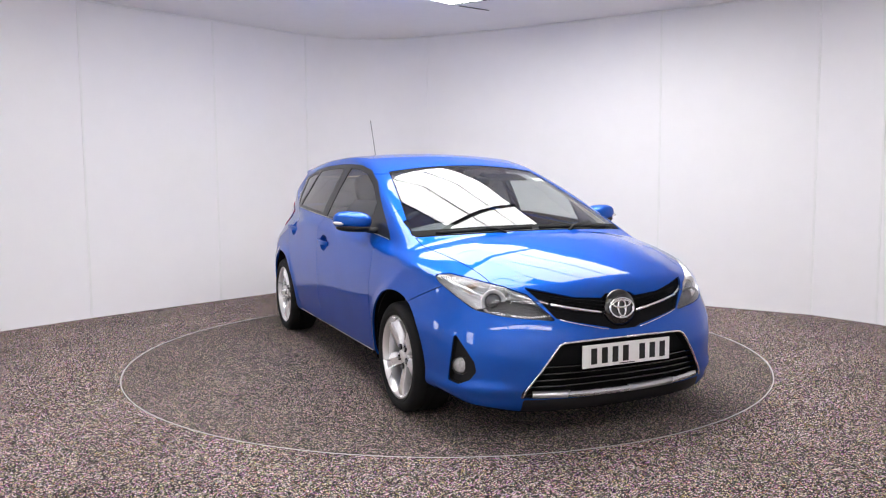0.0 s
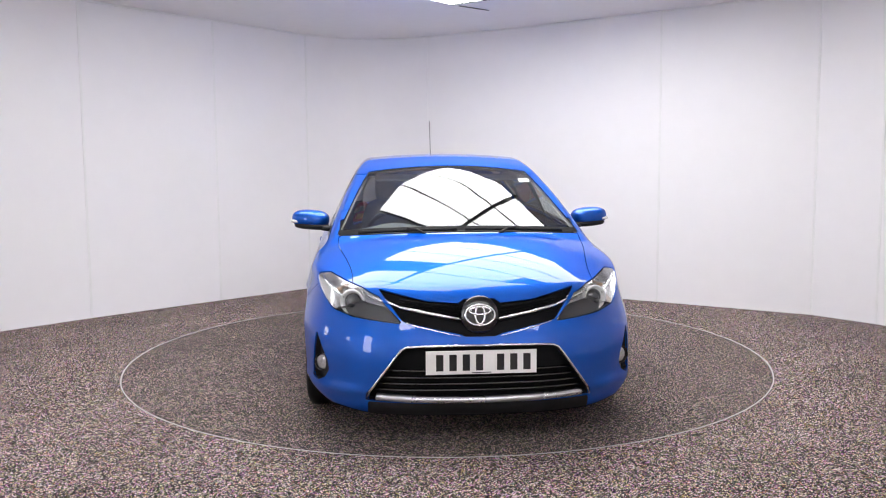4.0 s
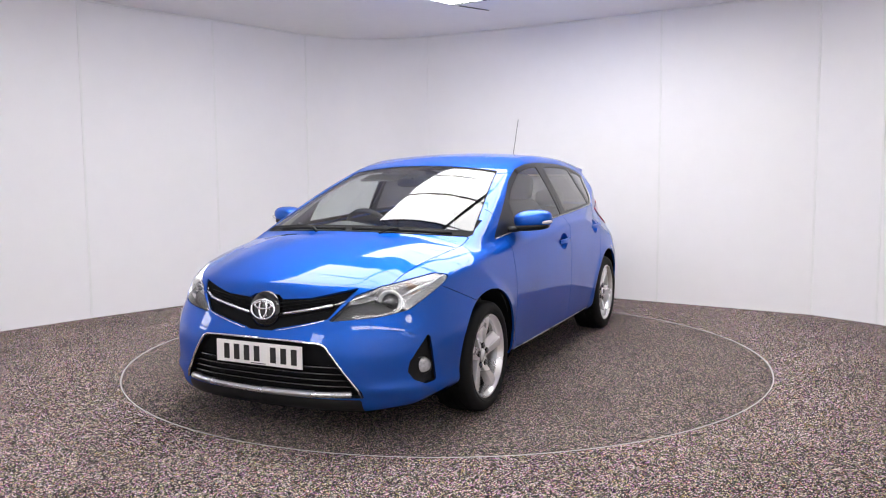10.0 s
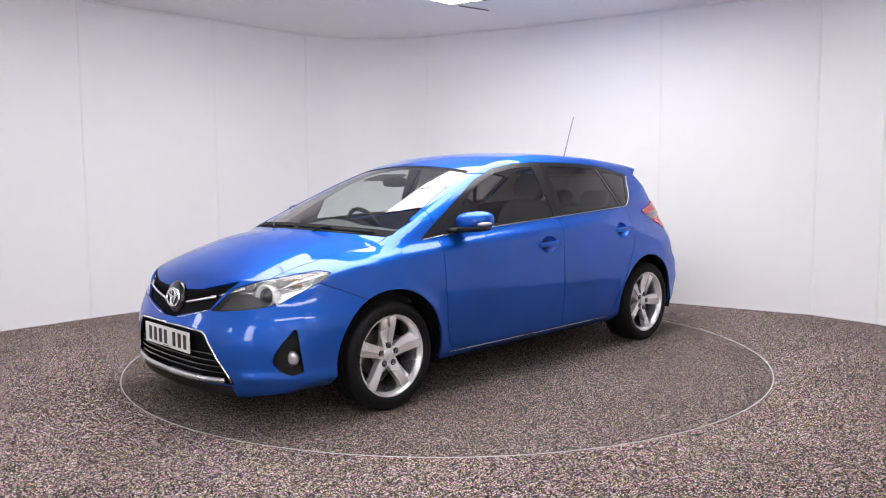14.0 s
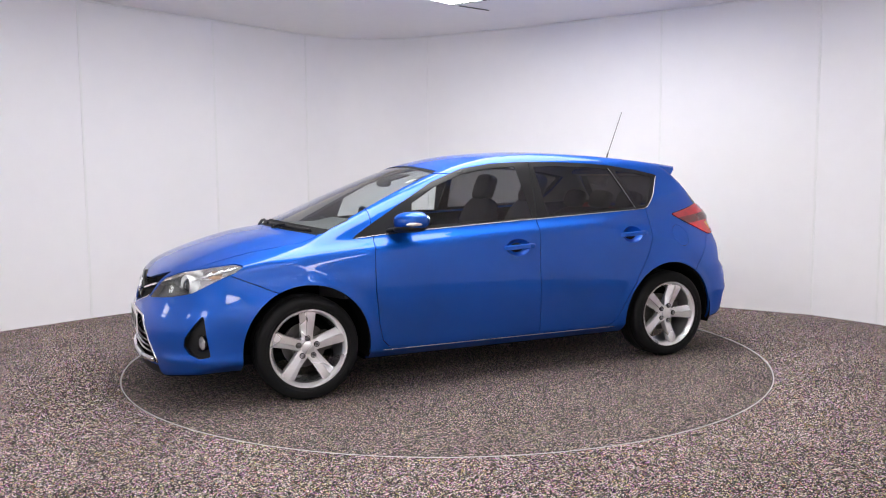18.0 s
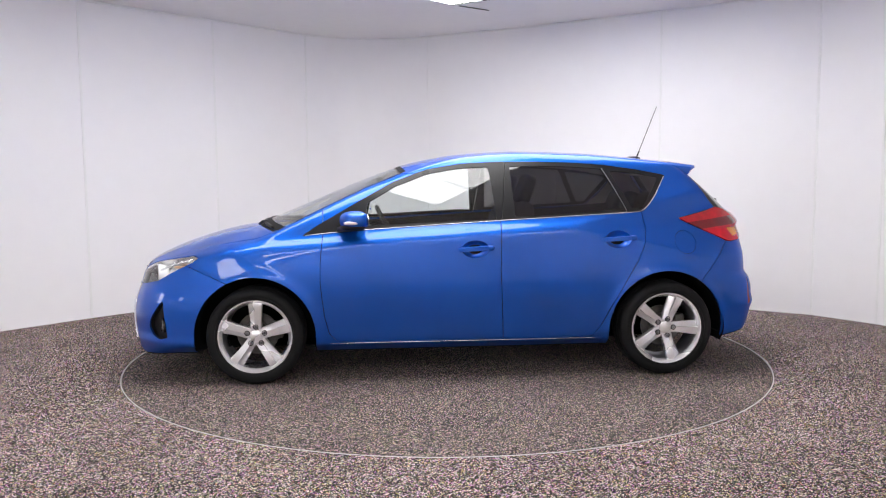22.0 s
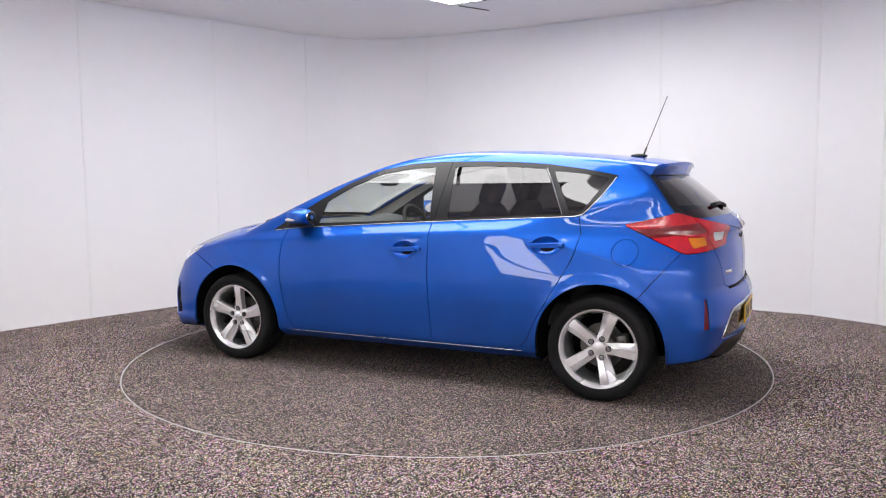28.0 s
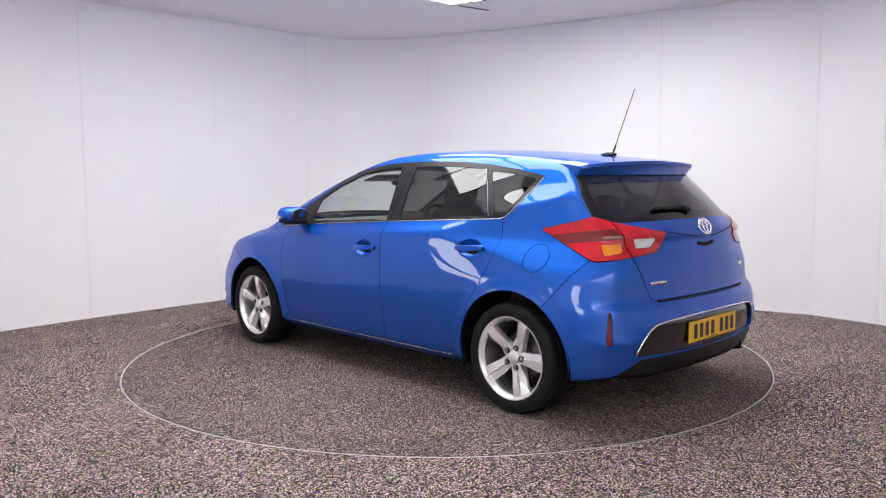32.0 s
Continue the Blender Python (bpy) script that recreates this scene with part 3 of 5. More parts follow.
LAMP = polygon((-0.615, 0.786), (-0.64, 0.762), (-0.86, 0.648), (-1.0, 0.622), (-1.225, 0.600), (-1.10, 0.712), (-0.98, 0.748), (-0.80, 0.778), (-0.68, 0.795), r=0.004)
GRILLE = polygon((-1, 0.718), (0.07, 0.704), (0.10, 0.684), (0.25, 0.695), (0.47, 0.745), (0.36, 0.606), (0.2, 0.572), (0.10, 0.552), (0.07, 0.540), (-1, 0.534), r=0.003)
MOUTH = polygon((-1, 0.494), (0.345, 0.488), (0.375, 0.468), (0.532, 0.262), (0.538, 0.236), (-1, 0.222), r=0.006)
FOG = polygon((-0.772, 0.512), (-0.742, 0.305), (-0.79, 0.296), (-0.845, 0.318), (-0.876, 0.355), (-0.868, 0.395), (-0.83, 0.445), r=0.010)
TAIL = polygon((-0.49, 1.000), (-0.62, 1.033), (-0.74, 1.068), (-0.78, 1.060), (-0.86, 1.030), (-1.11, 0.982), (-1.05, 0.892), (-0.85, 0.862), (-0.73, 0.850), (-0.70, 0.858), r=0.004)
INDICATOR = polygon((-0.762, 0.930), (-0.856, 0.932), (-0.860, 0.892), (-0.770, 0.877), r=0.002)
REVERSE = polygon((-0.925, 0.958), (-1.05, 0.960), (-1.015, 0.916), (-0.935, 0.912), r=0.002)
REFLECTOR = polygon((-0.786, 0.612), (-0.776, 0.606), (-0.764, 0.442), (-0.792, 0.446), r=0.002)
HANDLES = ((-0.070, 0.828), (-0.985, 0.877))
TAILGATE = polygon((-1, 1.5), (0.50, 1.5), (0.66, 1.31), (0.72, 1.25), (0.74, 1.03), (0.62, 1.01), (0.60, 0.90), (0.545, 0.75), (0.50, 0.658), (0.46, 0.640), (-1, 0.632), r=0.004)
TAILGATE_LOW = polygon((-1, 1.5), (0.60, 1.5), (0.61, 1.07), (0.60, 0.90), (0.545, 0.75), (-1, 0.632), r=0.004)
INSERT = polygon((-1, 0.545), (0.50, 0.528), (0.545, 0.515), (0.64, 0.405), (0.62, 0.375), (-1, 0.345), r=0.006)
DOOR_FRONT = polygon((0.885, 1.3), (0.878, 0.925), (0.893, 0.75), (0.894, 0.627), (0.872, 0.42), (0.845, 0.31), (0.80, 0.263), (0.70, 0.252), (-0.247, 0.257), (-0.229, 0.692), (-0.243, 1.3), r=0.0)
DOOR_REAR = polygon((-0.243, 1.3), (-0.229, 0.692), (-0.247, 0.257), (-0.76, 0.255), (-0.826, 0.270), (-0.87, 0.32), (-0.94, 0.46), (-1.033, 0.617), (-1.11, 0.745), (-1.155, 0.84), (-1.176, 0.95), (-1.155, 1.06), (-1.15, 1.3), r=0.0)


def screen(v, n):
    x, y, z = v.T
    base, top = 1.335 - 0.33 * y * y, 0.385 - 0.12 * y * y
    edge = 0.558 + (x - 0.45) * 0.215
    return np.maximum.reduce([x - base, top - x, y - edge, 0.93 - z])


def cowl(v, n):
    x, y, z = v.T
    return np.maximum.reduce([x - (1.362 - 0.345 * y * y), 1.0 - x, y - 0.70, 0.90 - z])


def bonnet(v, n):
    x, y, z = v.T
    edge = 0.60 + 0.10 * step(x, 1.9, 1.2)
    return np.maximum.reduce([y - edge, 1.2 - x, 0.685 - z])


def gate_edge(v):
    """Below zero behind the edge of the rear window and the tailgate."""
    x, y, z = v.T
    return (x + y) * 0.7071 - np.interp(z, [1.0, 1.075, 1.133, 1.187, 1.267, 1.31, 1.4], [-0.76, -0.717, -0.689, -0.670, -0.655, -0.640, -0.60])


def backlight(v, n):
    x, y, z = v.T
    return np.maximum.reduce([gate_edge(v) + 0.010, z - 1.30, np.interp(y, [0, 0.3, 0.45, 0.6, 0.66], [1.045, 1.045, 1.042, 1.038, 1.075]) - z, x + 1.45])


def gate(v, n):
    return np.maximum(rear_view(TAILGATE, -1.38)(v, n), np.where(v[:, 2] > 1.02, gate_edge(v), -1.0))


def arch(v, n):
    x, y, z = v.T
    r = np.minimum(np.hypot(x - HUB_X, np.maximum(z - HUB_Z, 0)), np.hypot(x + HUB_X, np.maximum(z - HUB_Z, 0)))
    return np.maximum(r - ARCH, 0.5 - y)


def under(v, n):
    return v[:, 2] - ground_line(v[:, 0], v[:, 1]) - 0.012


def chin(v, n):
    x, y, z = v.T
    return np.maximum.reduce([z - 0.224, 1.6 - x, y - 0.532])


def front_bumper(v, n):
    x, y, z = v.T
    return np.maximum(z - np.minimum(0.628 + (x - 1.45) * 0.42, 0.76), 1.25 - x)


def rear_bumper(v, n):
    x, y, z = v.T
    return np.maximum.reduce([(x - np.interp(z, [0.2, 0.58, 0.86], [-1.40, -1.50, -1.735])) * 0.8, z - 0.868])


def flap(v, n):
    return np.maximum(np.hypot(v[:, 0] + 1.434, v[:, 2] - 0.851) - 0.072, 0.5 - v[:, 1])


def pair(name, mesh, material, parent, label="", lip=0.0, push=0.0):
    """A left piece and its mirror on the right."""
    return panel(name, mesh, material, parent, label, lip, push), panel(name, mirrored(mesh), material, parent, label, lip, push)


def build_body():
    whole = half_skin()
    _, body = split(whole, arch)
    bottom, body = split(body, under)
    panel("underbody", both(bottom), DARK, CAR, "dark underbody")
    got = {}
    # glazing
    opening, body = split(body, side_view(OPENING, 0.40))
    for key, shape in (("front", PANE_FRONT), ("rear", PANE_REAR), ("quarter", PANE_QUARTER)):
        got[key], opening = split(opening, side_view(shape, 0.4))
    ahead, behind = cut(opening, lambda v, n: -(v[:, 0] + 0.243 + 0.13 * (v[:, 2] - 1.0)), 0.0018)
    pair("window_surround", ahead, PILLAR, CAR, "satin black front window surround", 0.008, 0.002)
    pair("window_surround", behind, PILLAR, CAR, "satin black rear window surround", 0.008, 0.002)
    pair("side_window", got["front"], SIDEGLASS, CAR, "clear front door window", 0, 0.005)
    pair("side_window", got["rear"], PRIVACY, CAR, "dark tinted rear door window", 0, 0.005)
    pair("quarter_window", got["quarter"], PRIVACY, CAR, "dark tinted quarter window", 0, 0.005)
    glasspane, body = split(body, screen)
    clear, frit = split(glasspane, lambda v, n: np.maximum.reduce([v[:, 1] - 0.558 - (v[:, 0] - 0.45) * 0.215 + 0.008, v[:, 0] - 1.335 + 0.33 * v[:, 1] ** 2 + 0.055, 0.385 - 0.12 * v[:, 1] ** 2 + 0.035 - v[:, 0]]))
    pane = panel("windscreen", both(clear), SCREEN, CAR, "large raked windscreen", 0, 0.003)
    panel("black_border", both(frit), DARK, pane, "black printed edge of the windscreen", 0, 0.003)
    back, body = split(body, backlight)
    clear, frit = split(back, lambda v, n: np.maximum(gate_edge(v) + 0.060, v[:, 2] - 1.275))
    pane = panel("rear_window", both(clear), PRIVACY, CAR, "dark tinted rear window", 0, 0.002)
    panel("black_border", both(frit), PILLAR, pane, "black edge of the rear window", 0, 0.002)
    # lamps and openings of the front and the tail
    got["lamp"], body = cut(body, fore_corner(LAMP), 0.0015)
    got["grille"], body = split(body, front_view(GRILLE))
    got["mouth"], body = split(body, front_view(MOUTH))
    got["fog"], body = split(body, fore_corner(FOG))
    got["tail"], body = cut(body, rear_corner(TAIL), 0.0015)
    got["reflector"], body = cut(body, rear_corner(REFLECTOR), 0.0015)
    got["insert"], body = split(body, rear_view(INSERT))
    chinpiece, body = split(body, chin)
    # this black piece stands in for the shaded empty space under the bumper
    low_piece, body = split(body, lambda v, n: np.maximum(v[:, 2] - 0.358 + 0.6 * np.maximum(v[:, 1] - 0.60, 0), v[:, 0] + 1.62))
    panel("diffuser", both(low_piece), BLACK, CAR, "black piece for the shaded empty space below the bumper", 0.01, 0.004)
    panel("chin_spoiler", both(chinpiece), BLACK, CAR, "black plastic chin spoiler", 0.01)
    cowlpiece, body = split(body, cowl)
    panel("scuttle", both(cowlpiece), DARK, CAR, "black plastic scuttle panel", 0, 0.006)
    # painted panels
    for key, value in (("bonnet", bonnet), ("front_bumper", front_bumper)):
        got[key], body = cut(body, value)
    hatch, body = cut(body, gate)
    got["rear_bumper"], body = cut(body, rear_bumper)
    got["doorf"], body = cut(body, side_view(DOOR_FRONT, 0.5))
    got["doorr"], body = cut(body, side_view(DOOR_REAR, 0.5))
    for key, (hx, hz) in zip(("doorf", "doorr"), HANDLES):
        bowl, got[key] = split(got[key], lambda v, n: np.maximum(np.hypot((v[:, 0] - hx) / 0.086, (v[:, 2] - hz) / 0.055) - 1, 0.5 - v[:, 1]) * 0.04)
        v, n, f = bowl
        d = np.clip(1 - ((v[:, 0] - hx) / 0.086) ** 2 - ((v[:, 2] - hz) / 0.055) ** 2, 0, 1)
        got[key + "_bowl"] = (v - n * (0.040 * np.sqrt(d) ** 1.2)[:, None], n, f)
    flappiece, left = cut(body, flap, 0.0015)
    wing, rest = split(body, lambda v, n: np.maximum.reduce([0.90 - v[:, 0], v[:, 2] - belt(v[:, 0]) - 0.03]))
    _, left_rest = split(left, lambda v, n: np.maximum.reduce([0.90 - v[:, 0], v[:, 2] - belt(v[:, 0]) - 0.03]))
    pair("front_wing", wing, BLUE, CAR, "", 0.012)
    panel("body_shell", left_rest, BLUE, CAR, "blue left body side, pillar and roof half", 0.012)
    panel("body_shell", mirrored(rest), BLUE, CAR, "blue right body side, pillar and roof half", 0.012)
    panel("fuel_flap", flappiece, BLUE, CAR, "round blue fuel filler flap", 0.01)
    panel("bonnet", both(got["bonnet"]), BLUE, CAR, "", 0.012)
    panel("front_bumper", both(got["front_bumper"]), BLUE, CAR, "", 0.012)
    panel("tailgate", both(hatch), BLUE, CAR, "", 0.012)
    panel("rear_bumper", both(got["rear_bumper"]), BLUE, CAR, "", 0.012)
    got["doorsf"] = pair("front_door", got["doorf"], BLUE, CAR, "", 0.012)
    got["doorsr"] = pair("rear_door", got["doorr"], BLUE, CAR, "", 0.012)
    return whole, got


WHOLE, GOT = build_body()


# ---- what sits on and in the body ----
AMBER = plain("amber_lens", (0.75, 0.22, 0.01), 0.12, coat=1.0, grain=300.0, amount=0.25, bump=0.3)
RED = plain("red_lens", (0.50, 0.004, 0.014), 0.16, coat=0.6, grain=24.0, amount=0.35)
RED_DEEP = plain("deep_red_reflector", (0.17, 0.002, 0.006), 0.14, coat=1.0, grain=260.0, amount=0.25)
RED_DULL = plain("dull_red_reflector", (0.14, 0.003, 0.010), 0.35, grain=260.0, amount=0.25)
WHITE_LENS = plain("ribbed_white_lens", (0.72, 0.72, 0.72), 0.15, coat=1.0, grain=280.0, amount=0.2, bump=0.3)
GREY_BEZEL = plain("dark_grey_lamp_bezel", (0.055, 0.055, 0.058), 0.35, grain=60.0)
LAMP_SILVER = plain("bright_lamp_silver", (0.70, 0.70, 0.71), 0.20, 0.80, 0.2, grain=30.0, amount=0.10, bump=0.2)
LAMP_WHITE = plain("white_lamp_ring", (0.92, 0.92, 0.93), 0.25, grain=40.0, amount=0.04)
PLATE_WHITE = plain("white_reflective_plate", (0.88, 0.87, 0.85), 0.35, grain=90.0, amount=0.03)
PLATE_YELLOW = plain("yellow_reflective_plate", (0.90, 0.50, 0.02), 0.35, grain=90.0, amount=0.04)
INK = plain("black_plate_ink", (0.012, 0.012, 0.012), 0.4)


def skin_x(y, z, ahead=True):
    """The body's foremost (or rearmost) x at a height and a distance from the middle."""
    d = 1.0 if ahead else -1.0
    p = cast(np.array([[0.9 * d, 0.0, z]]) * [1, 0, 1] + [[0, abs(y), 0]], np.array([[d, 0.0, 0.0]]))
    return float(p[0, 0])


def skin_z(x, y):
    p = cast(np.array([[x, abs(y), 0.6]]), np.array([[0.0, 0.0, 1.0]]))
    return float(p[0, 2])


def tube(r, n=8, flat=1.0):
    return [(r * math.cos(2 * math.pi * i / n), r * flat * math.sin(2 * math.pi * i / n)) for i in range(n)]


def dense(pts, n=6):
    out = []
    for a, b in zip(pts, pts[1:]):
        out += [tuple(Vector(a).lerp(Vector(b), i / n)) for i in range(n)]
    return out + [tuple(pts[-1])]


def blob(bm, centre, radii, e=0.7, m=None, back=1.0, steps=28, rings=16):
    """A soft box: a superellipsoid, its -x half squashed by back."""
    def s(v, k):
        return math.copysign(abs(v) ** k, v)
    m = m or Matrix()
    grid = []
    for i in range(rings + 1):
        ph = -math.pi / 2 + math.pi * i / rings
        row = []
        for j in range(steps):
            th = 2 * math.pi * j / steps
            x = s(math.cos(ph), e) * s(math.cos(th), e)
            p = Vector((radii[0] * x * (back if x < 0 else 1), radii[1] * s(math.cos(ph), e) * s(math.sin(th), e), radii[2] * s(math.sin(ph), e)))
            row.append(p)
        grid.append(row)
    c = Vector(centre)
    lo, hi = bm.verts.new(m @ (c + grid[0][0])), bm.verts.new(m @ (c + grid[-1][0]))
    vs = [[bm.verts.new(m @ (c + p)) for p in row] for row in grid[1:-1]]
    for a, b in zip(vs, vs[1:]):
        for j in range(steps):
            k = (j + 1) % steps
            bm.faces.new((a[j], a[k], b[k], b[j]))
    for j in range(steps):
        k = (j + 1) % steps
        bm.faces.new((lo, vs[0][k], vs[0][j]))
        bm.faces.new((hi, vs[-1][j], vs[-1][k]))


def build_inner(whole):
    """A second skin inside the first: dark below the windows, pale above."""
    _, body = split(whole, arch)
    for value in (side_view(OPENING, 0.40), screen, backlight):
        _, body = split(body, value)
    for value in (fore_corner(LAMP), front_view(GRILLE), front_view(MOUTH), fore_corner(FOG), rear_corner(TAIL)):
        _, body = split(body, value)
    _, body = split(body, lambda v, n: 1.30 - v[:, 0])
    low, high = split(body, lambda v, n: v[:, 2] - belt(v[:, 0]))
    panel("inner_lining", both(low), DARK, CAR, "dark inner door and floor lining", 0, 0.032)
    header, high = split(high, lambda v, n: np.maximum.reduce([0.20 - v[:, 0], v[:, 0] - 0.8, v[:, 1] - 0.58]))
    panel("screen_header", both(header), DASH, CAR, "dark grey windscreen header trim", 0, 0.03)
    panel("headlining", both(high), LINER, CAR, "pale grey roof lining and pillar trim", 0, 0.03)


def build_lamps():
    lens = pair("headlight", GOT["lamp"], LENS, CAR, "clear wraparound headlight", 0, 0.001)
    upper, lower = split(GOT["lamp"], lambda v, n: np.interp((v[:, 1] - v[:, 0]) * 0.7071, [-1.24, -1.02, -0.93, -0.80, -0.6], [0.650, 0.696, 0.660, 0.63, 0.60]) - v[:, 2])
    silver, dark = upper, lower
    for ob, k, flip in ((lens[0], 1, False), (lens[1], -1, True)):
        for name, mesh, mat, label, depth in (("reflector", silver, LAMP_SILVER, "bright silver lamp reflector", 0.062), ("bezel", dark, GREY_BEZEL, "grey lamp bezel", 0.040)):
            panel(name, mirrored(mesh) if flip else mesh, mat, ob, label, 0.004 - depth, depth)
        bm = bmesh.new()
        m = Matrix.Translation((1.934, 0.604 * k, 0.676)) @ Vector((0.94, 0.30 * k, 0.05)).to_track_quat("Z", "Y").to_matrix().to_4x4()
        lathe(bm, [(0.052, -0.06), (0.060, -0.02), (0.062, 0.0), (0.059, 0.006), (0.053, 0.003), (0.049, -0.008), (0.045, -0.010), (0.044, -0.05)], m, 40)
        part("bezel_ring", bm, LAMP_WHITE, ob, "bright white ring round the projector")
        bm = bmesh.new()
        lathe(bm, [(0.044, -0.022), (0.041, -0.008), (0.032, 0.003), (0.017, 0.010), (0.001, 0.012)], m, 32)
        part("projector_lens", bm, plain("projector_glass", (0.06, 0.062, 0.07), 0.04, 0.4, 1.0), ob, "round projector lens")
        # chrome blade that carries on from the grille
        path = [(skin_x(y, z) - 0.014, y * k, z) for y, z in ((0.375, 0.668), (0.42, 0.682), (0.47, 0.697), (0.52, 0.712))]
        bm = bmesh.new()
        sweep(bm, path, tube(0.006, 6, 1.2))
        part("blade", bm, CHROME, ob, "slim chrome blade")
        bm = bmesh.new()
        blob(bm, (1.782, 0.668 * k, 0.722), (0.040, 0.014, 0.009), 0.8)
        part("indicator_bulb", bm, plain("faint_amber_bulb", (0.55, 0.33, 0.20), 0.3, coat=0.5), ob, "pale amber indicator bulb")
        for y, z in ((0.690, 0.728), (0.715, 0.742), (0.738, 0.756)):
            bm = bmesh.new()
            pts = [(skin_x(yy, zz) - 0.022, yy * k, zz) for yy, zz in ((y - 0.045, z - 0.030), (y, z), (y + 0.02, z + 0.022))]
            sweep(bm, pts, tube(0.004, 6, 1.6))
            part("fin", bm, CHROME, ob, "thin chrome fin")
        # ribbed strip above the bezel, on the inner side of the projector
        for i in range(9):
            y = 0.435 + 0.014 * i
            z = 0.690 + 0.30 * (y - 0.435)
            bm = bmesh.new()
            sweep(bm, [(skin_x(y, z) - 0.020, y * k, z - 0.010), (skin_x(y, z + 0.012) - 0.020, (y + 0.006) * k, z + 0.012)], tube(0.0052, 6), up=Vector((1, 0, 0)))
            part("rib", bm, LAMP_SILVER, ob, "short silver rib")
    fog = pair("fog_recess", GOT["fog"], BLACK, CAR, "black fog lamp recess", -0.033, 0.035)
    for ob, k in zip(fog, (1, -1)):
        m = Matrix.Translation((1.882, 0.756 * k, 0.370)) @ Vector((0.90, 0.44 * k, 0.0)).to_track_quat("Z", "Y").to_matrix().to_4x4()
        bm = bmesh.new()
        lathe(bm, [(0.041, -0.04), (0.046, 0.0), (0.044, 0.006), (0.041, 0.003), (0.040, -0.03)], m, 36)
        part("bezel_ring", bm, GLOSSBLACK, ob, "black lamp ring")
        bm = bmesh.new()
        lathe(bm, [(0.040, -0.016), (0.036, -0.004), (0.024, 0.002), (0.001, 0.004)], m, 32)
        part("lens", bm, plain("fog_lamp_glass", (0.46, 0.46, 0.47), 0.10, 0.35, 1.0, grain=70.0, amount=0.5, bump=0.5), ob, "round clear fog lamp lens")
    # tail lamps, split by the tailgate's shut line
    tail_in, tail_out = cut(GOT["tail"], rear_view(TAILGATE_LOW, -1.38), 0.002)
    orange, tail_out = cut(tail_out, rear_corner(INDICATOR), 0.0008)
    white, tail_in = cut(tail_in, rear_corner(REVERSE), 0.0008)
    bright, dim = split(tail_out, lambda v, n: np.abs(v[:, 2] - 0.97 + 0.12 * (v[:, 0] + 1.7)) - 0.028)
    for flip in (False, True):
        def m(x):
            return mirrored(x) if flip else x
        ob = panel("tail_light", m(dim), RED, CAR, "red wraparound tail light", 0.012, -0.006)
        panel("reflector", m(bright), RED_DEEP, ob, "deep red reflector band", 0.004, -0.006)
        panel("indicator", m(orange), AMBER, ob, "amber indicator", 0.008, -0.005)
        ob = panel("tail_light", m(tail_in), RED, CAR, "red tailgate light", 0.012, -0.006)
        panel("reversing_lamp", m(white), WHITE_LENS, ob, "clear reversing lamp", 0.008, -0.005)
        panel("reflector", m(GOT["reflector"]), RED_DULL, CAR, "slim red bumper reflector", 0.006, 0.002)


def logo(bm, m, w, h, r):
    """A plain badge: three chrome ovals."""
    for a, b, cy in ((w, h, 0.0), (w * 0.32, h * 0.86, -0.0), (w * 0.72, h * 0.36, h * 0.42)):
        ring = [m @ Vector((a * math.cos(t), cy + b * math.sin(t), 0)) for t in np.linspace(0, 2 * math.pi, 41)[:-1]]
        sweep(bm, ring, tube(r, 6), closed=True, up=(m.to_3x3() @ Vector((0, 0, 1))))


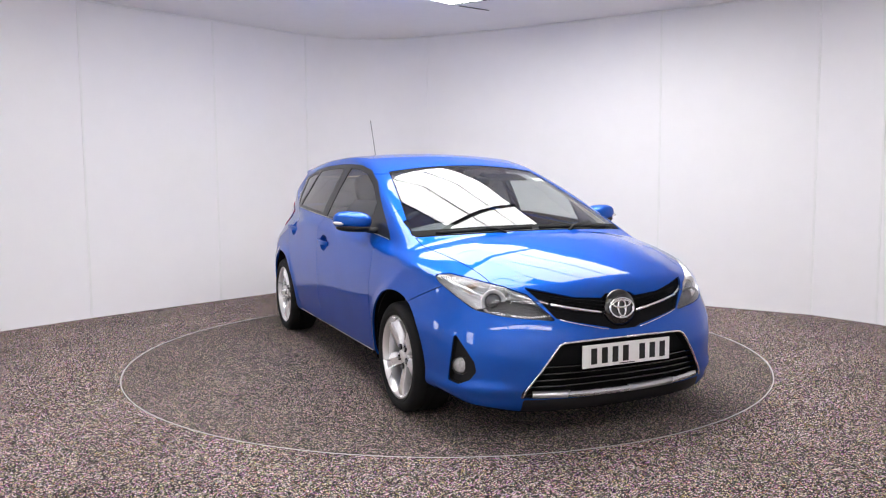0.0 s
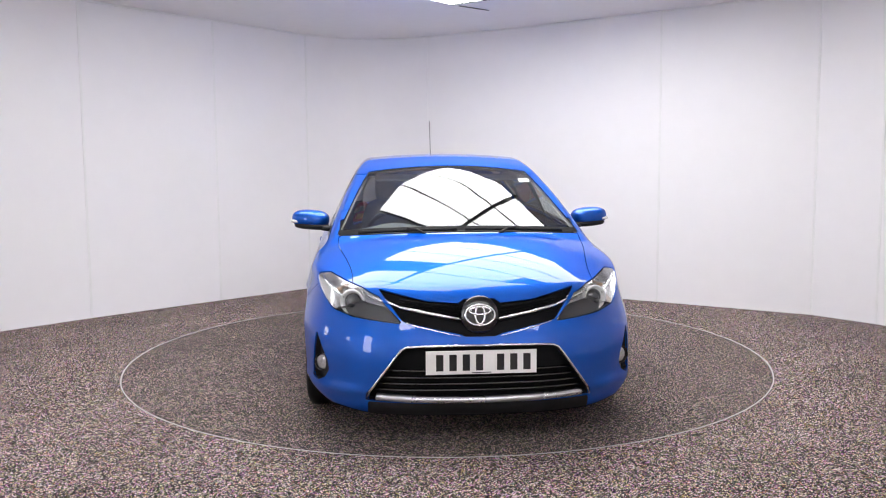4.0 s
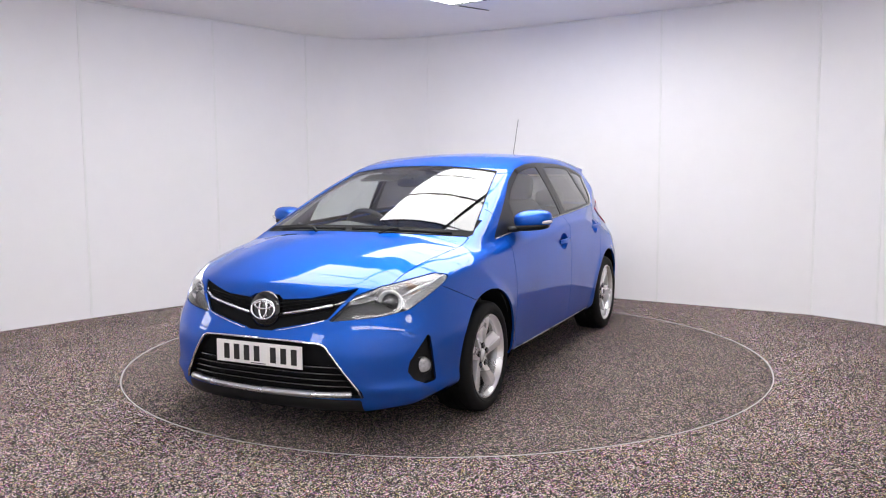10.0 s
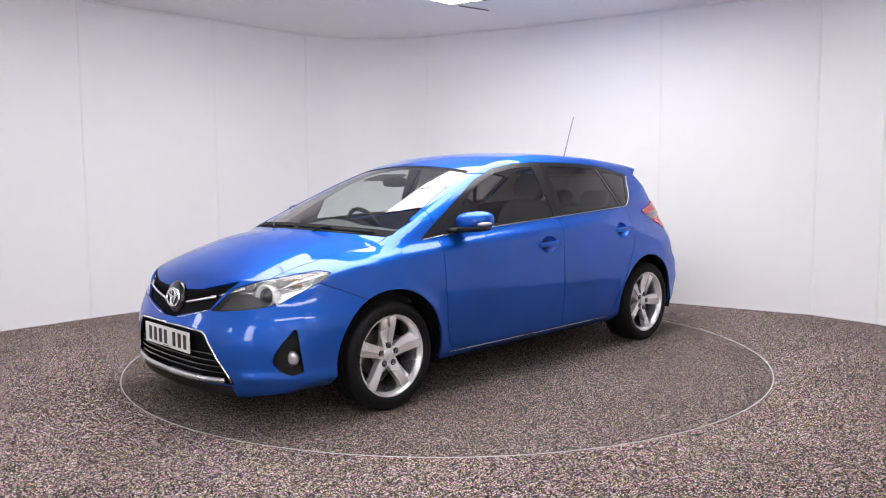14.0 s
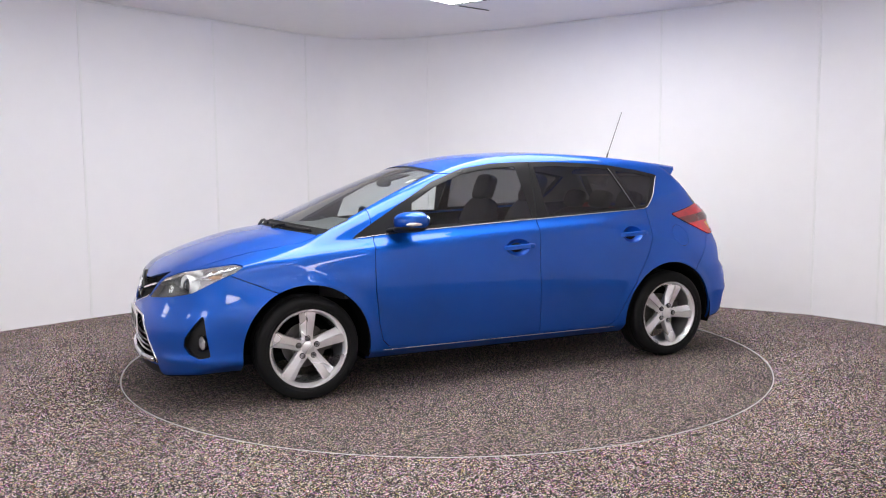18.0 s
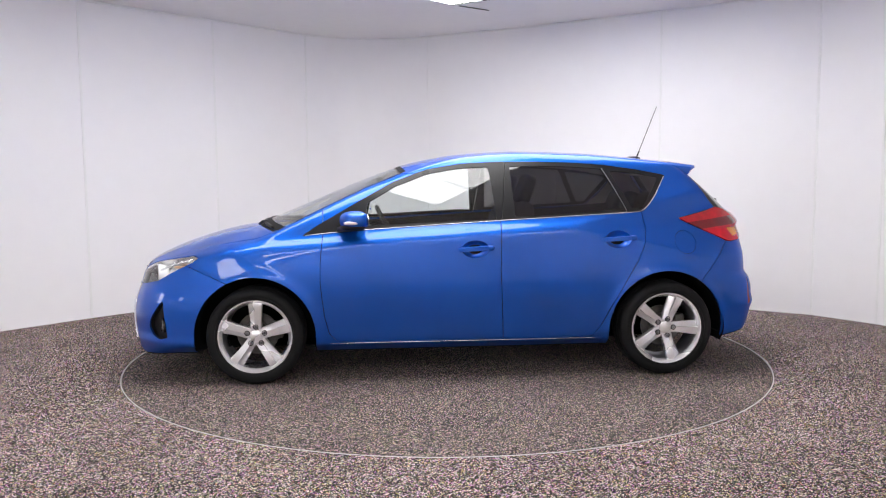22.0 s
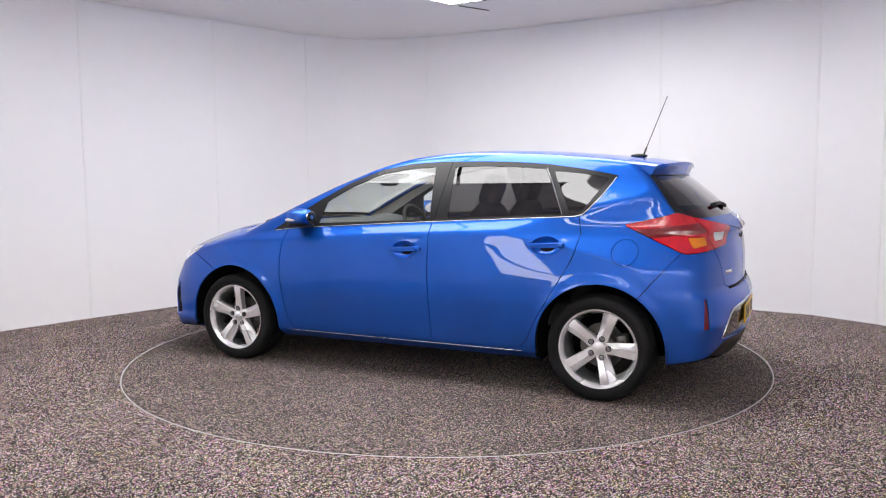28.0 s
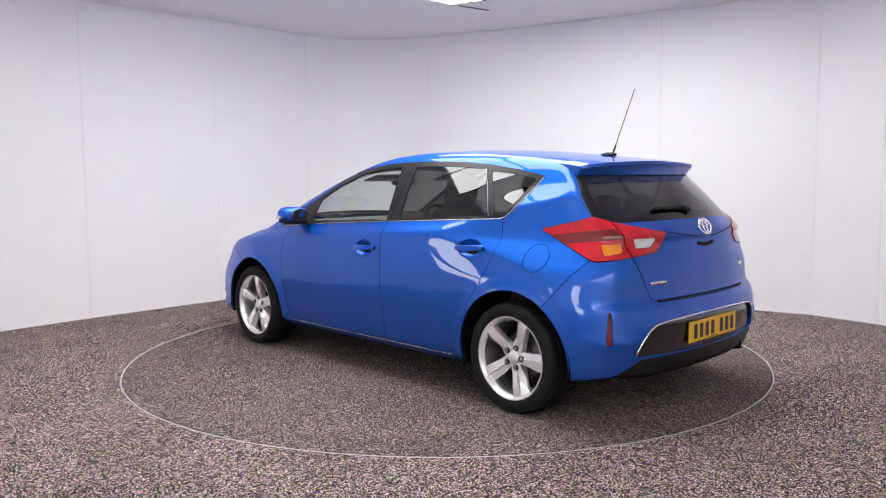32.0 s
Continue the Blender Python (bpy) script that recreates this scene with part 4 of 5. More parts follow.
def build_front():
    panel("grille_back", both(GOT["grille"]), DARK, CAR, "black upper grille with fine slats", -0.020, 0.022)
    mouth = panel("lower_grille", both(GOT["mouth"]), DARK, CAR, "black lower grille with slats", -0.043, 0.045)
    for k in (1, -1):
        pts = [(skin_x(y, z) - 0.004, y * k, z) for y, z in ((0.09, 0.614), (0.16, 0.626), (0.24, 0.641), (0.31, 0.655), (0.375, 0.668))]
        bm = bmesh.new()
        sweep(bm, pts, tube(0.0065, 8, 1.3))
        part("grille_bar", bm, CHROME, CAR, "slim chrome grille bar")
        for dz in (-0.054, -0.036, -0.018, 0.018, 0.036, 0.054):
            bm = bmesh.new()
            sweep(bm, [(x - 0.012, y, z + dz * (1.1 - 1.2 * abs(y))) for x, y, z in pts], tube(0.0035, 6))
            part("slat", bm, DARK, CAR)
        # chrome lips under and over the grille ends
        bm = bmesh.new()
        sweep(bm, [(skin_x(y, z) + 0.002, y * k, z) for y, z in ((0.095, 0.540), (0.14, 0.548), (0.22, 0.566), (0.30, 0.585), (0.345, 0.598))], tube(0.0028, 6))
        part("grille_lip", bm, CHROME, CAR, "thin chrome lip below the grille")
        # chrome frame of the mouth
        bm = bmesh.new()
        side = [(0.0, 0.498), (0.12, 0.498), (0.24, 0.496), (0.345, 0.491), (0.372, 0.478), (0.40, 0.443), (0.46, 0.360), (0.52, 0.276), (0.535, 0.235)]
        sweep(bm, [(skin_x(y, z) + 0.001, y * k, z) for y, z in side], tube(0.0075, 8, 0.8))
        part("grille_surround", bm, CHROME, mouth, "chrome surround of the lower grille")
    for z in (0.285, 0.315, 0.345, 0.378):
        w = np.interp(z, [0.25, 0.47], [0.515, 0.37])
        bm = bmesh.new()
        sweep(bm, [(skin_x(y, z) - 0.022, y, z) for y in np.linspace(-w, w, 25)], [(-0.012, -0.005), (0.010, -0.003), (0.010, 0.003), (-0.012, 0.005)])
        part("slat", bm, GLOSSBLACK, mouth)
    bm = bmesh.new()
    sweep(bm, [(skin_x(y, 0.24) + 0.004, y, 0.240 + 0.010 * (abs(y) / 0.5) ** 2) for y in np.linspace(-0.492, 0.492, 41)], [(-0.015, -0.016), (0.004, -0.014), (0.009, 0.0), (0.002, 0.014), (-0.015, 0.016)])
    part("bumper_bar", bm, SATIN, CAR, "satin silver bar across the lower bumper")
    # badge on its black boss
    m = Matrix.Translation((2.128, 0, 0.632)) @ Matrix(((0, 0, 1, 0), (1, 0, 0, 0), (0, 1, 0, 0), (0, 0, 0, 1))) @ Matrix.Rotation(radians(-9), 4, "X")
    bm = bmesh.new()
    lathe(bm, [(0.093, -0.06), (0.092, -0.006), (0.086, 0.003), (0.05, 0.008), (0.001, 0.010)], m, 48)
    boss = part("badge", bm, GLOSSBLACK, CAR, "round gloss black boss with a chrome badge")
    bm = bmesh.new()
    logo(bm, m @ Matrix.Translation((0, 0, 0.010)), 0.070, 0.048, 0.0062)
    part("emblem", bm, CHROME, boss, "three plain chrome ovals")
    plate_at(Matrix.Translation((2.186, 0, 0.420)) @ Matrix(((0, 0, 1, 0), (1, 0, 0, 0), (0, 1, 0, 0), (0, 0, 0, 1))), PLATE_WHITE, "white number plate with dark bars")
    # wipers along the foot of the windscreen
    for a, b in (((-0.585, 1.075), (-0.03, 1.262)), ((0.02, 1.262), (0.60, 1.072))):
        ys = np.linspace(a[0], b[0], 15)
        line = []
        for y in ys:
            x = 1.326 - 0.335 * y * y
            line.append((x, y, skin_z(x, y) + 0.002))
        bm = bmesh.new()
        sweep(bm, line, [(-0.007, -0.010), (0.007, -0.010), (0.004, 0.008), (-0.004, 0.008)])
        w = part("wiper", bm, BLACK, CAR, "black windscreen wiper")
        mid = line[7]
        bm = bmesh.new()
        end = (mid[0] + 0.06, mid[1] + 0.10 * (1 if mid[1] < 0 else -1), 0)
        end = (end[0], end[1], skin_z(end[0], end[1]) - 0.002)
        sweep(bm, [Vector(mid) + Vector((0, 0, 0.012)), (Vector(mid) + Vector(end)) / 2 + Vector((0, 0, 0.016)), end], [(-0.009, -0.005), (0.009, -0.005), (0.006, 0.006), (-0.006, 0.006)])
        part("wiper_arm", bm, BLACK, w)


def plate_at(m, mat, label):
    bm = bmesh.new()
    slab(bm, [(-0.26, -0.0555), (0.26, -0.0555), (0.26, 0.0555), (-0.26, 0.0555)], m, 0.006, 0.0015)
    ob = part("number_plate", bm, mat, CAR, label, smooth=False)
    spots = [-0.195 + 0.062 * i for i in range(4)] + [0.090 + 0.062 * i for i in range(3)]
    for x in spots:
        bm = bmesh.new()
        slab(bm, [(x - 0.017, -0.0385), (x + 0.017, -0.0385), (x + 0.017, 0.0385), (x - 0.017, 0.0385)], m @ Matrix.Translation((0, 0, 0.0012)), 0.001)
        part("bar", bm, INK, ob, smooth=False)
    bm = bmesh.new()
    slab(bm, [(-0.045, -0.050), (0.045, -0.050), (0.045, -0.046), (-0.045, -0.046)], m @ Matrix.Translation((0, 0, 0.0012)), 0.001)
    part("bar", bm, INK, ob, smooth=False)


def build_rear():
    ins = panel("bumper_insert", both(GOT["insert"]), GLOSSBLACK, CAR, "gloss black plastic rear bumper insert", 0, 0.014)
    for k in (1, -1):
        bm = bmesh.new()
        side = [(0.0, 0.552), (0.15, 0.551), (0.30, 0.546), (0.44, 0.538), (0.52, 0.526), (0.565, 0.500), (0.605, 0.452), (0.632, 0.405), (0.632, 0.375)]
        sweep(bm, [(skin_x(y, z, False) - 0.001, y * k, z) for y, z in side], tube(0.0065, 8, 0.8))
        part("trim_strip", bm, CHROME, ins, "chrome strip round the bumper insert")
    m = Matrix.Translation((-2.026, 0, 0.455)) @ Matrix(((0, 0, -1, 0), (-1, 0, 0, 0), (0, 1, 0, 0), (0, 0, 0, 1)))
    plate_at(m, PLATE_YELLOW, "yellow number plate with dark bars")
    m = Matrix.Translation((-1.958, 0, 1.000)) @ Matrix(((0, 0, -1, 0), (-1, 0, 0, 0), (0, 1, 0, 0), (0, 0, 0, 1))) @ Matrix.Rotation(radians(-22), 4, "X")
    bm = bmesh.new()
    logo(bm, m @ Matrix.Translation((0, 0, 0.004)), 0.062, 0.043, 0.0055)
    part("emblem", bm, CHROME, CAR, "three plain chrome ovals on the tailgate")
    bm = bmesh.new()
    sweep(bm, [(skin_x(y, 0.732, False) - 0.002, y, 0.732) for y in np.linspace(0.50, 0.39, 6)], [(-0.002, -0.009), (0.002, -0.009), (0.002, 0.009), (-0.002, 0.009)])
    part("nameplate", bm, CHROME, CAR, "small plain chrome nameplate")
    bm = bmesh.new()
    sweep(bm, [(skin_x(y, 0.76, False) - 0.002, y, 0.76) for y in np.linspace(-0.43, -0.50, 5)], [(-0.002, -0.011), (0.002, -0.011), (0.002, 0.011), (-0.002, 0.011)])
    part("nameplate", bm, CHROME, CAR, "small plain chrome nameplate")
    # tailgate handle hollow below the emblem; a dark strip puts in its shade
    bm = bmesh.new()
    sweep(bm, [(skin_x(y, 0.918, False) + 0.004, y, 0.918 - 0.012 * (1 - (y / 0.09) ** 2)) for y in np.linspace(-0.085, 0.085, 13)], [(-0.008, -0.010), (0.008, -0.010), (0.008, 0.010), (-0.008, 0.010)])
    part("tailgate_handle", bm, DARK, CAR, "tailgate handle hollow, its shade put in as a dark strip")
    # fold in the tailgate that falls from the lamps to the emblem
    for k in (1, -1):
        # a dark tube paints in the shade along the fold
        bm = bmesh.new()
        sweep(bm, [(skin_x(y, z, False), y * k, z) for y, z in zip(np.linspace(0.47, 0.065, 13), np.linspace(1.004, 0.948, 13))], tube(0.0032, 6))
        part("fold", bm, DARK, CAR, "fold across the tailgate, its shade put in as a dark line")
    # dark slot below the tailgate
    bm = bmesh.new()
    sweep(bm, [(skin_x(y, 0.640, False) - 0.001 + 0.006, y, 0.640) for y in np.linspace(-0.46, 0.46, 31)], [(-0.006, -0.007), (0.006, -0.007), (0.006, 0.007), (-0.006, 0.007)])
    part("shut_gap", bm, DARK, CAR, "dark gap between tailgate and bumper")
    # roof spoiler
    bm = bmesh.new()
    rows = []
    wide = 0.575
    for y in np.linspace(-wide, wide, 45):
        end = -1.645 + 0.17 * y * y + 0.9 * max(0, abs(y) - 0.50) ** 1.2
        root = -1.40
        foot = float(tail(1.283) + tail_plan(abs(y) * tail_wide(1.283)))
        ts = np.linspace(0, 1, 9)
        xs = root + (end - root) * ts
        hold = np.maximum(xs, -1.41)
        flat = np.stack([hold, np.full(9, abs(y)), np.full(9, 0.6)], 1)
        zs = cast(flat, np.tile([0.0, 0.0, 1.0], (9, 1)))[:, 2] + cabin_line(xs) - cabin_line(hold) + 0.005 * np.minimum(1, 8 * ts) - 0.001
        prof = [(float(a), float(b)) for a, b in zip(xs, zs)]
        zt = prof[-1][1]
        prof += [(end - 0.004, zt - 0.008), (end - 0.004, zt - 0.018), (end * 0.78 + foot * 0.22 - 0.002, zt * 0.67 + 1.283 * 0.33), (end * 0.42 + foot * 0.58 - 0.002, zt * 0.3 + 1.283 * 0.7), (foot - 0.003, 1.283), (foot + 0.03, 1.281), (root - 0.02, prof[0][1] - 0.05)]
        rows.append([bm.verts.new((x, y, z)) for x, z in prof])
    for a, b in zip(rows, rows[1:]):
        for i in range(len(a)):
            j = (i + 1) % len(a)
            bm.faces.new((a[i], a[j], b[j], b[i]))
    bm.faces.new(rows[0])
    bm.faces.new(rows[-1][::-1])
    part("roof_spoiler", bm, BLUE, CAR, "", True, 40)
    # rear wiper
    pts = [(skin_x(y, z, False) - 0.016, y, z) for y, z in ((0.31, 1.104), (0.22, 1.108), (0.12, 1.110), (0.05, 1.104), (0.01, 1.090))]
    bm = bmesh.new()
    sweep(bm, pts, [(-0.012, -0.009), (0.012, -0.009), (0.008, 0.010), (-0.008, 0.010)])
    part("rear_wiper", bm, BLACK, CAR, "black rear wiper")
    # aerial
    bm = bmesh.new()
    blob(bm, (-1.335, 0, skin_z(-1.335, 0.0) + 0.006), (0.055, 0.024, 0.014), 0.9)
    base = part("aerial_base", bm, BLACK, CAR, "black aerial foot")
    bm = bmesh.new()
    z0 = skin_z(-1.36, 0.0)
    a, b = Vector((-1.362, 0, z0 + 0.01)), Vector((-1.508, 0, 1.779))
    for t0, t1, r in ((0, 0.14, 0.0055), (0.14, 1.0, 0.0024)):
        sweep(bm, [a.lerp(b, t0), a.lerp(b, t1)], tube(r, 8), up=Vector((1, 0, 0)))
    part("aerial", bm, BLACK, base, "thin black rod aerial")
    bm = bmesh.new()
    lathe(bm, [(0.030, 0), (0.030, 0.12), (0.026, 0.12), (0.026, 0)], Matrix.Translation((-1.84, -0.46, 0.262)) @ Matrix.Rotation(radians(-82), 4, "Y"), 24)
    part("exhaust", bm, DARK, CAR, "short dark exhaust pipe")


def build_sides():
    for key, doors in (("doorf", GOT["doorsf"]), ("doorr", GOT["doorsr"])):
        hx, hz = HANDLES[0] if key == "doorf" else HANDLES[1]
        p = cast(np.array([[hx, 0, hz]]), np.array([[0.0, 1.0, 0.0]]))[0]
        for k, door in ((1, doors[0]), (-1, doors[1])):
            mesh = GOT[key + "_bowl"]
            panel("handle_recess", mesh if k > 0 else mirrored(mesh), BLUE, door, "hollow behind the handle", 0.0001)
            bm = bmesh.new()
            xs = np.linspace(-0.108, 0.102, 17)
            line = [(hx + x, (p[1] + 0.022 - 0.026 * abs(x / 0.108) ** 3) * k, hz + 0.004 - x * 0.05) for x in xs]
            sweep(bm, line, [(-0.010, -0.012), (0.006, -0.015), (0.010, -0.006), (0.010, 0.010), (0.004, 0.016), (-0.010, 0.012)] if k > 0 else [(0.010, -0.012), (-0.006, -0.015), (-0.010, -0.006), (-0.010, 0.010), (-0.004, 0.016), (0.010, 0.012)])
            part("door_handle", bm, BLUE, door, "blue pull handle", True, 45)
            bm = bmesh.new()
            blob(bm, (hx - 0.094, (p[1] + 0.012) * k, hz + 0.008), (0.022, 0.012, 0.016), 0.7)
            part("handle_cap", bm, BLUE, door, "blue handle end cap")
    # door mirrors
    for k in (1, -1):
        bm = bmesh.new()
        m = Matrix.Translation((0.675, 0.900 * k, 1.018)) @ Matrix.Rotation(radians(14 * k), 4, "Z") @ Matrix.Rotation(radians(4 * k), 4, "X")
        blob(bm, (0, 0, 0), (0.090, 0.118, 0.058), 0.76, m, 0.78)
        mir = part("door_mirror", bm, BLUE, CAR, "blue door mirror with an indicator")
        bm = bmesh.new()
        blob(bm, (0.004, -0.010 * k, -0.042), (0.084, 0.108, 0.024), 0.7, m, 0.76)
        part("mirror_base", bm, BLACK, mir, "black mirror underside")
        bm = bmesh.new()
        blob(bm, (0.022, 0.074 * k, -0.018), (0.062, 0.042, 0.013), 0.7, m, 0.45)
        part("indicator", bm, WHITE_LENS, mir, "clear indicator lens")
        bm = bmesh.new()
        slab(bm, disc_points(0.090, 28, 0, 0, 0.042), m @ Matrix.Translation((-0.0690, 0, 0)) @ Matrix(((0, 0, -1, 0), (-1, 0, 0, 0), (0, 1, 0, 0), (0, 0, 0, 1))), 0.004)
        part("mirror_glass", bm, CHROME, mir, "mirror glass", smooth=False)
        bm = bmesh.new()
        sweep(bm, [(0.765, 0.765 * k, 0.958), (0.735, 0.81 * k, 0.962), (0.695, 0.87 * k, 0.975)], tube(0.036, 10, 0.5))
        part("mirror_arm", bm, BLACK, mir, "black mirror arm")
        bm = bmesh.new()
        pts = [(x, float(cast(np.array([[x, 0, z]]), np.array([[0.0, 1.0, 0.0]]))[0, 1]) * k + 0.001 * k, z) for x, z in dense(BELT_LINE, 4)]
        sweep(bm, pts, tube(0.0023, 6))
        part("belt_trim", bm, SATIN, CAR, "thin chrome strip under the windows")
        # pale edge of the bar between door window and quarter window
        bm = bmesh.new()
        pts = [(x, float(cast(np.array([[x, 0, z]]), np.array([[0.0, 1.0, 0.0]]))[0, 1]) * k, z) for x, z in dense(((-0.924, 1.328), (-0.972, 1.240), (-1.060, 1.053)), 5)]
        sweep(bm, pts, tube(0.0014, 6), up=Vector((0, 1, 0)))
        part("window_bar", bm, SATIN, CAR, "pale edge of the window dividing bar")
        # folded sill lip; silver stands in for the highlight on its blue paint
        bm = bmesh.new()
        xs = np.linspace(0.84, -0.84, 25)
        line = [(x, float(cast(np.array([[x, 0, 0.253]]), np.array([[0.0, 1.0, 0.0]]))[0, 1] + 0.004) * k, 0.248) for x in xs]
        sweep(bm, line, tube(0.0034, 8, 0.7))
        part("sill_edge", bm, SATIN, CAR, "folded edge below the doors, silver for its highlight")


def wheel(name, at, k, turn):
    """A wheel in its car's space: k is 1 on the left side and -1 on the right."""
    m = Matrix.Translation(at) @ Matrix.Rotation(radians(-90 * k), 4, "X")
    spin = Matrix.Rotation(radians(turn), 4, "Z")
    bm = bmesh.new()
    lathe(bm, [(0.212, 0.078), (0.216, 0.085), (0.2285, 0.095), (0.2300, 0.101), (0.2275, 0.105), (0.220, 0.104), (0.208, 0.085), (0.205, 0.074)], m, 72, True)
    rim = part(name, bm, ALLOY, CAR, "silver five-spoke alloy wheel", True, 50)
    bm = bmesh.new()
    lathe(bm, [(0.205, -0.10), (0.216, -0.10), (0.210, -0.06), (0.206, 0.05), (0.211, 0.076), (0.205, 0.074), (0.196, 0.04), (0.194, -0.08)], m, 72, True)
    part("barrel", bm, SATIN, rim, "dull silver inner wheel barrel", True, 50)
    bm = bmesh.new()
    lathe(bm, [(0.216, 0.082), (0.224, 0.098), (0.233, 0.109), (0.244, 0.1125), (0.247, 0.1105), (0.250, 0.1125), (0.268, 0.113), (0.286, 0.106), (0.296, 0.094), (0.3005, 0.080), (0.3025, 0.050), (0.299, 0.048), (0.299, 0.040), (0.303, 0.038),
               (0.303, 0.006), (0.299, 0.004), (0.299, -0.004), (0.303, -0.006), (0.303, -0.08), (0.296, -0.10), (0.26, -0.113), (0.224, -0.098), (0.216, -0.085)], m, 96, True)
    part("tyre", bm, RUBBER, rim, "black rubber tyre", True, 40)
    bm = bmesh.new()
    lathe(bm, [(0.13, -0.030), (0.13, -0.012), (0.085, -0.012), (0.08, 0.02), (0.02, 0.02)], m, 48)
    part("brake_disc", bm, DISC, rim, "worn steel brake disc", True, 30)
    bm = bmesh.new()
    box(bm, (-0.055, 0.09, -0.045), (0.055, 0.155, 0.02), 0.012, m @ Matrix.Rotation(radians(100 * k), 4, "Z"))
    part("brake_caliper", bm, DISC, rim, "grey brake caliper")
    for i in range(5):
        mm = m @ spin @ Matrix.Rotation(radians(72 * i), 4, "Z")
        bm = bmesh.new()
        rings = []
        for r, w, h in ((0.030, 0.064, 0.066), (0.060, 0.068, 0.068), (0.085, 0.069, 0.072), (0.12, 0.075, 0.080), (0.16, 0.082, 0.088), (0.195, 0.089, 0.092), (0.216, 0.096, 0.088)):
            dip = 0.021 * min(1, max(0, (r - 0.06) / 0.05))
            a, b = -w / 2, w / 2
            sec = [(a, h - 0.045), (a, h - 0.006), (a + 0.004, h), (a + w * 0.56, h + 0.002), (a + w * 0.60, h - dip * 0.5), (b - 0.004, h - dip * 1.35), (b, h - dip * 1.35 - 0.005), (b, h - 0.050)]
            rings.append([bm.verts.new(mm @ Vector((r, s * k, z))) for s, z in sec])
        for a, b in zip(rings, rings[1:]):
            for j in range(len(a)):
                bm.faces.new((a[j], a[(j + 1) % len(a)], b[(j + 1) % len(a)], b[j]))
        bm.faces.new(rings[0])
        bm.faces.new(rings[-1])
        part("spoke", bm, ALLOY, rim, "", True, 25)
        bm = bmesh.new()
        lathe(bm, [(0.0165, 0.040), (0.0165, 0.071), (0.0155, 0.0738), (0.0125, 0.0738), (0.012, 0.066)], mm @ Matrix.Translation((0.056, 0, 0)), 20)
        part("nut_well", bm, DARK, rim, "dark wheel nut well")
        bm = bmesh.new()
        lathe(bm, [(0.0095, 0.05), (0.0095, 0.076), (0.006, 0.081), (0.001, 0.082)], mm @ Matrix.Translation((0.056, 0, 0)), 6)
        part("wheel_nut", bm, NUT, rim, "dark steel wheel nut", False)
    bm = bmesh.new()
    lathe(bm, [(0.038, 0.03), (0.037, 0.070), (0.034, 0.0735), (0.028, 0.0755), (0.018, 0.079), (0.001, 0.080)], m, 40)
    part("centre_cap", bm, ALLOY, rim, "silver centre cap", True, 30)
    # the well round the wheel
    bm = bmesh.new()
    rows = []
    for y in (0.47, 0.66, 0.80, 0.845):
        rows.append([bm.verts.new((at[0] + (ARCH + 0.012) * math.cos(t), y * k, HUB_Z + (ARCH + 0.012) * math.sin(t) if math.sin(t) > 0 else HUB_Z + 0.25 * math.sin(t))) for t in np.linspace(-0.35, math.pi + 0.35, 41)])
    for a, b in zip(rows, rows[1:]):
        for i in range(40):
            bm.faces.new((a[i], a[i + 1], b[i + 1], b[i]))
    bm.faces.new(rows[0])
    part("wheel_arch_liner", bm, DARK, CAR, "dark wheel arch liner")


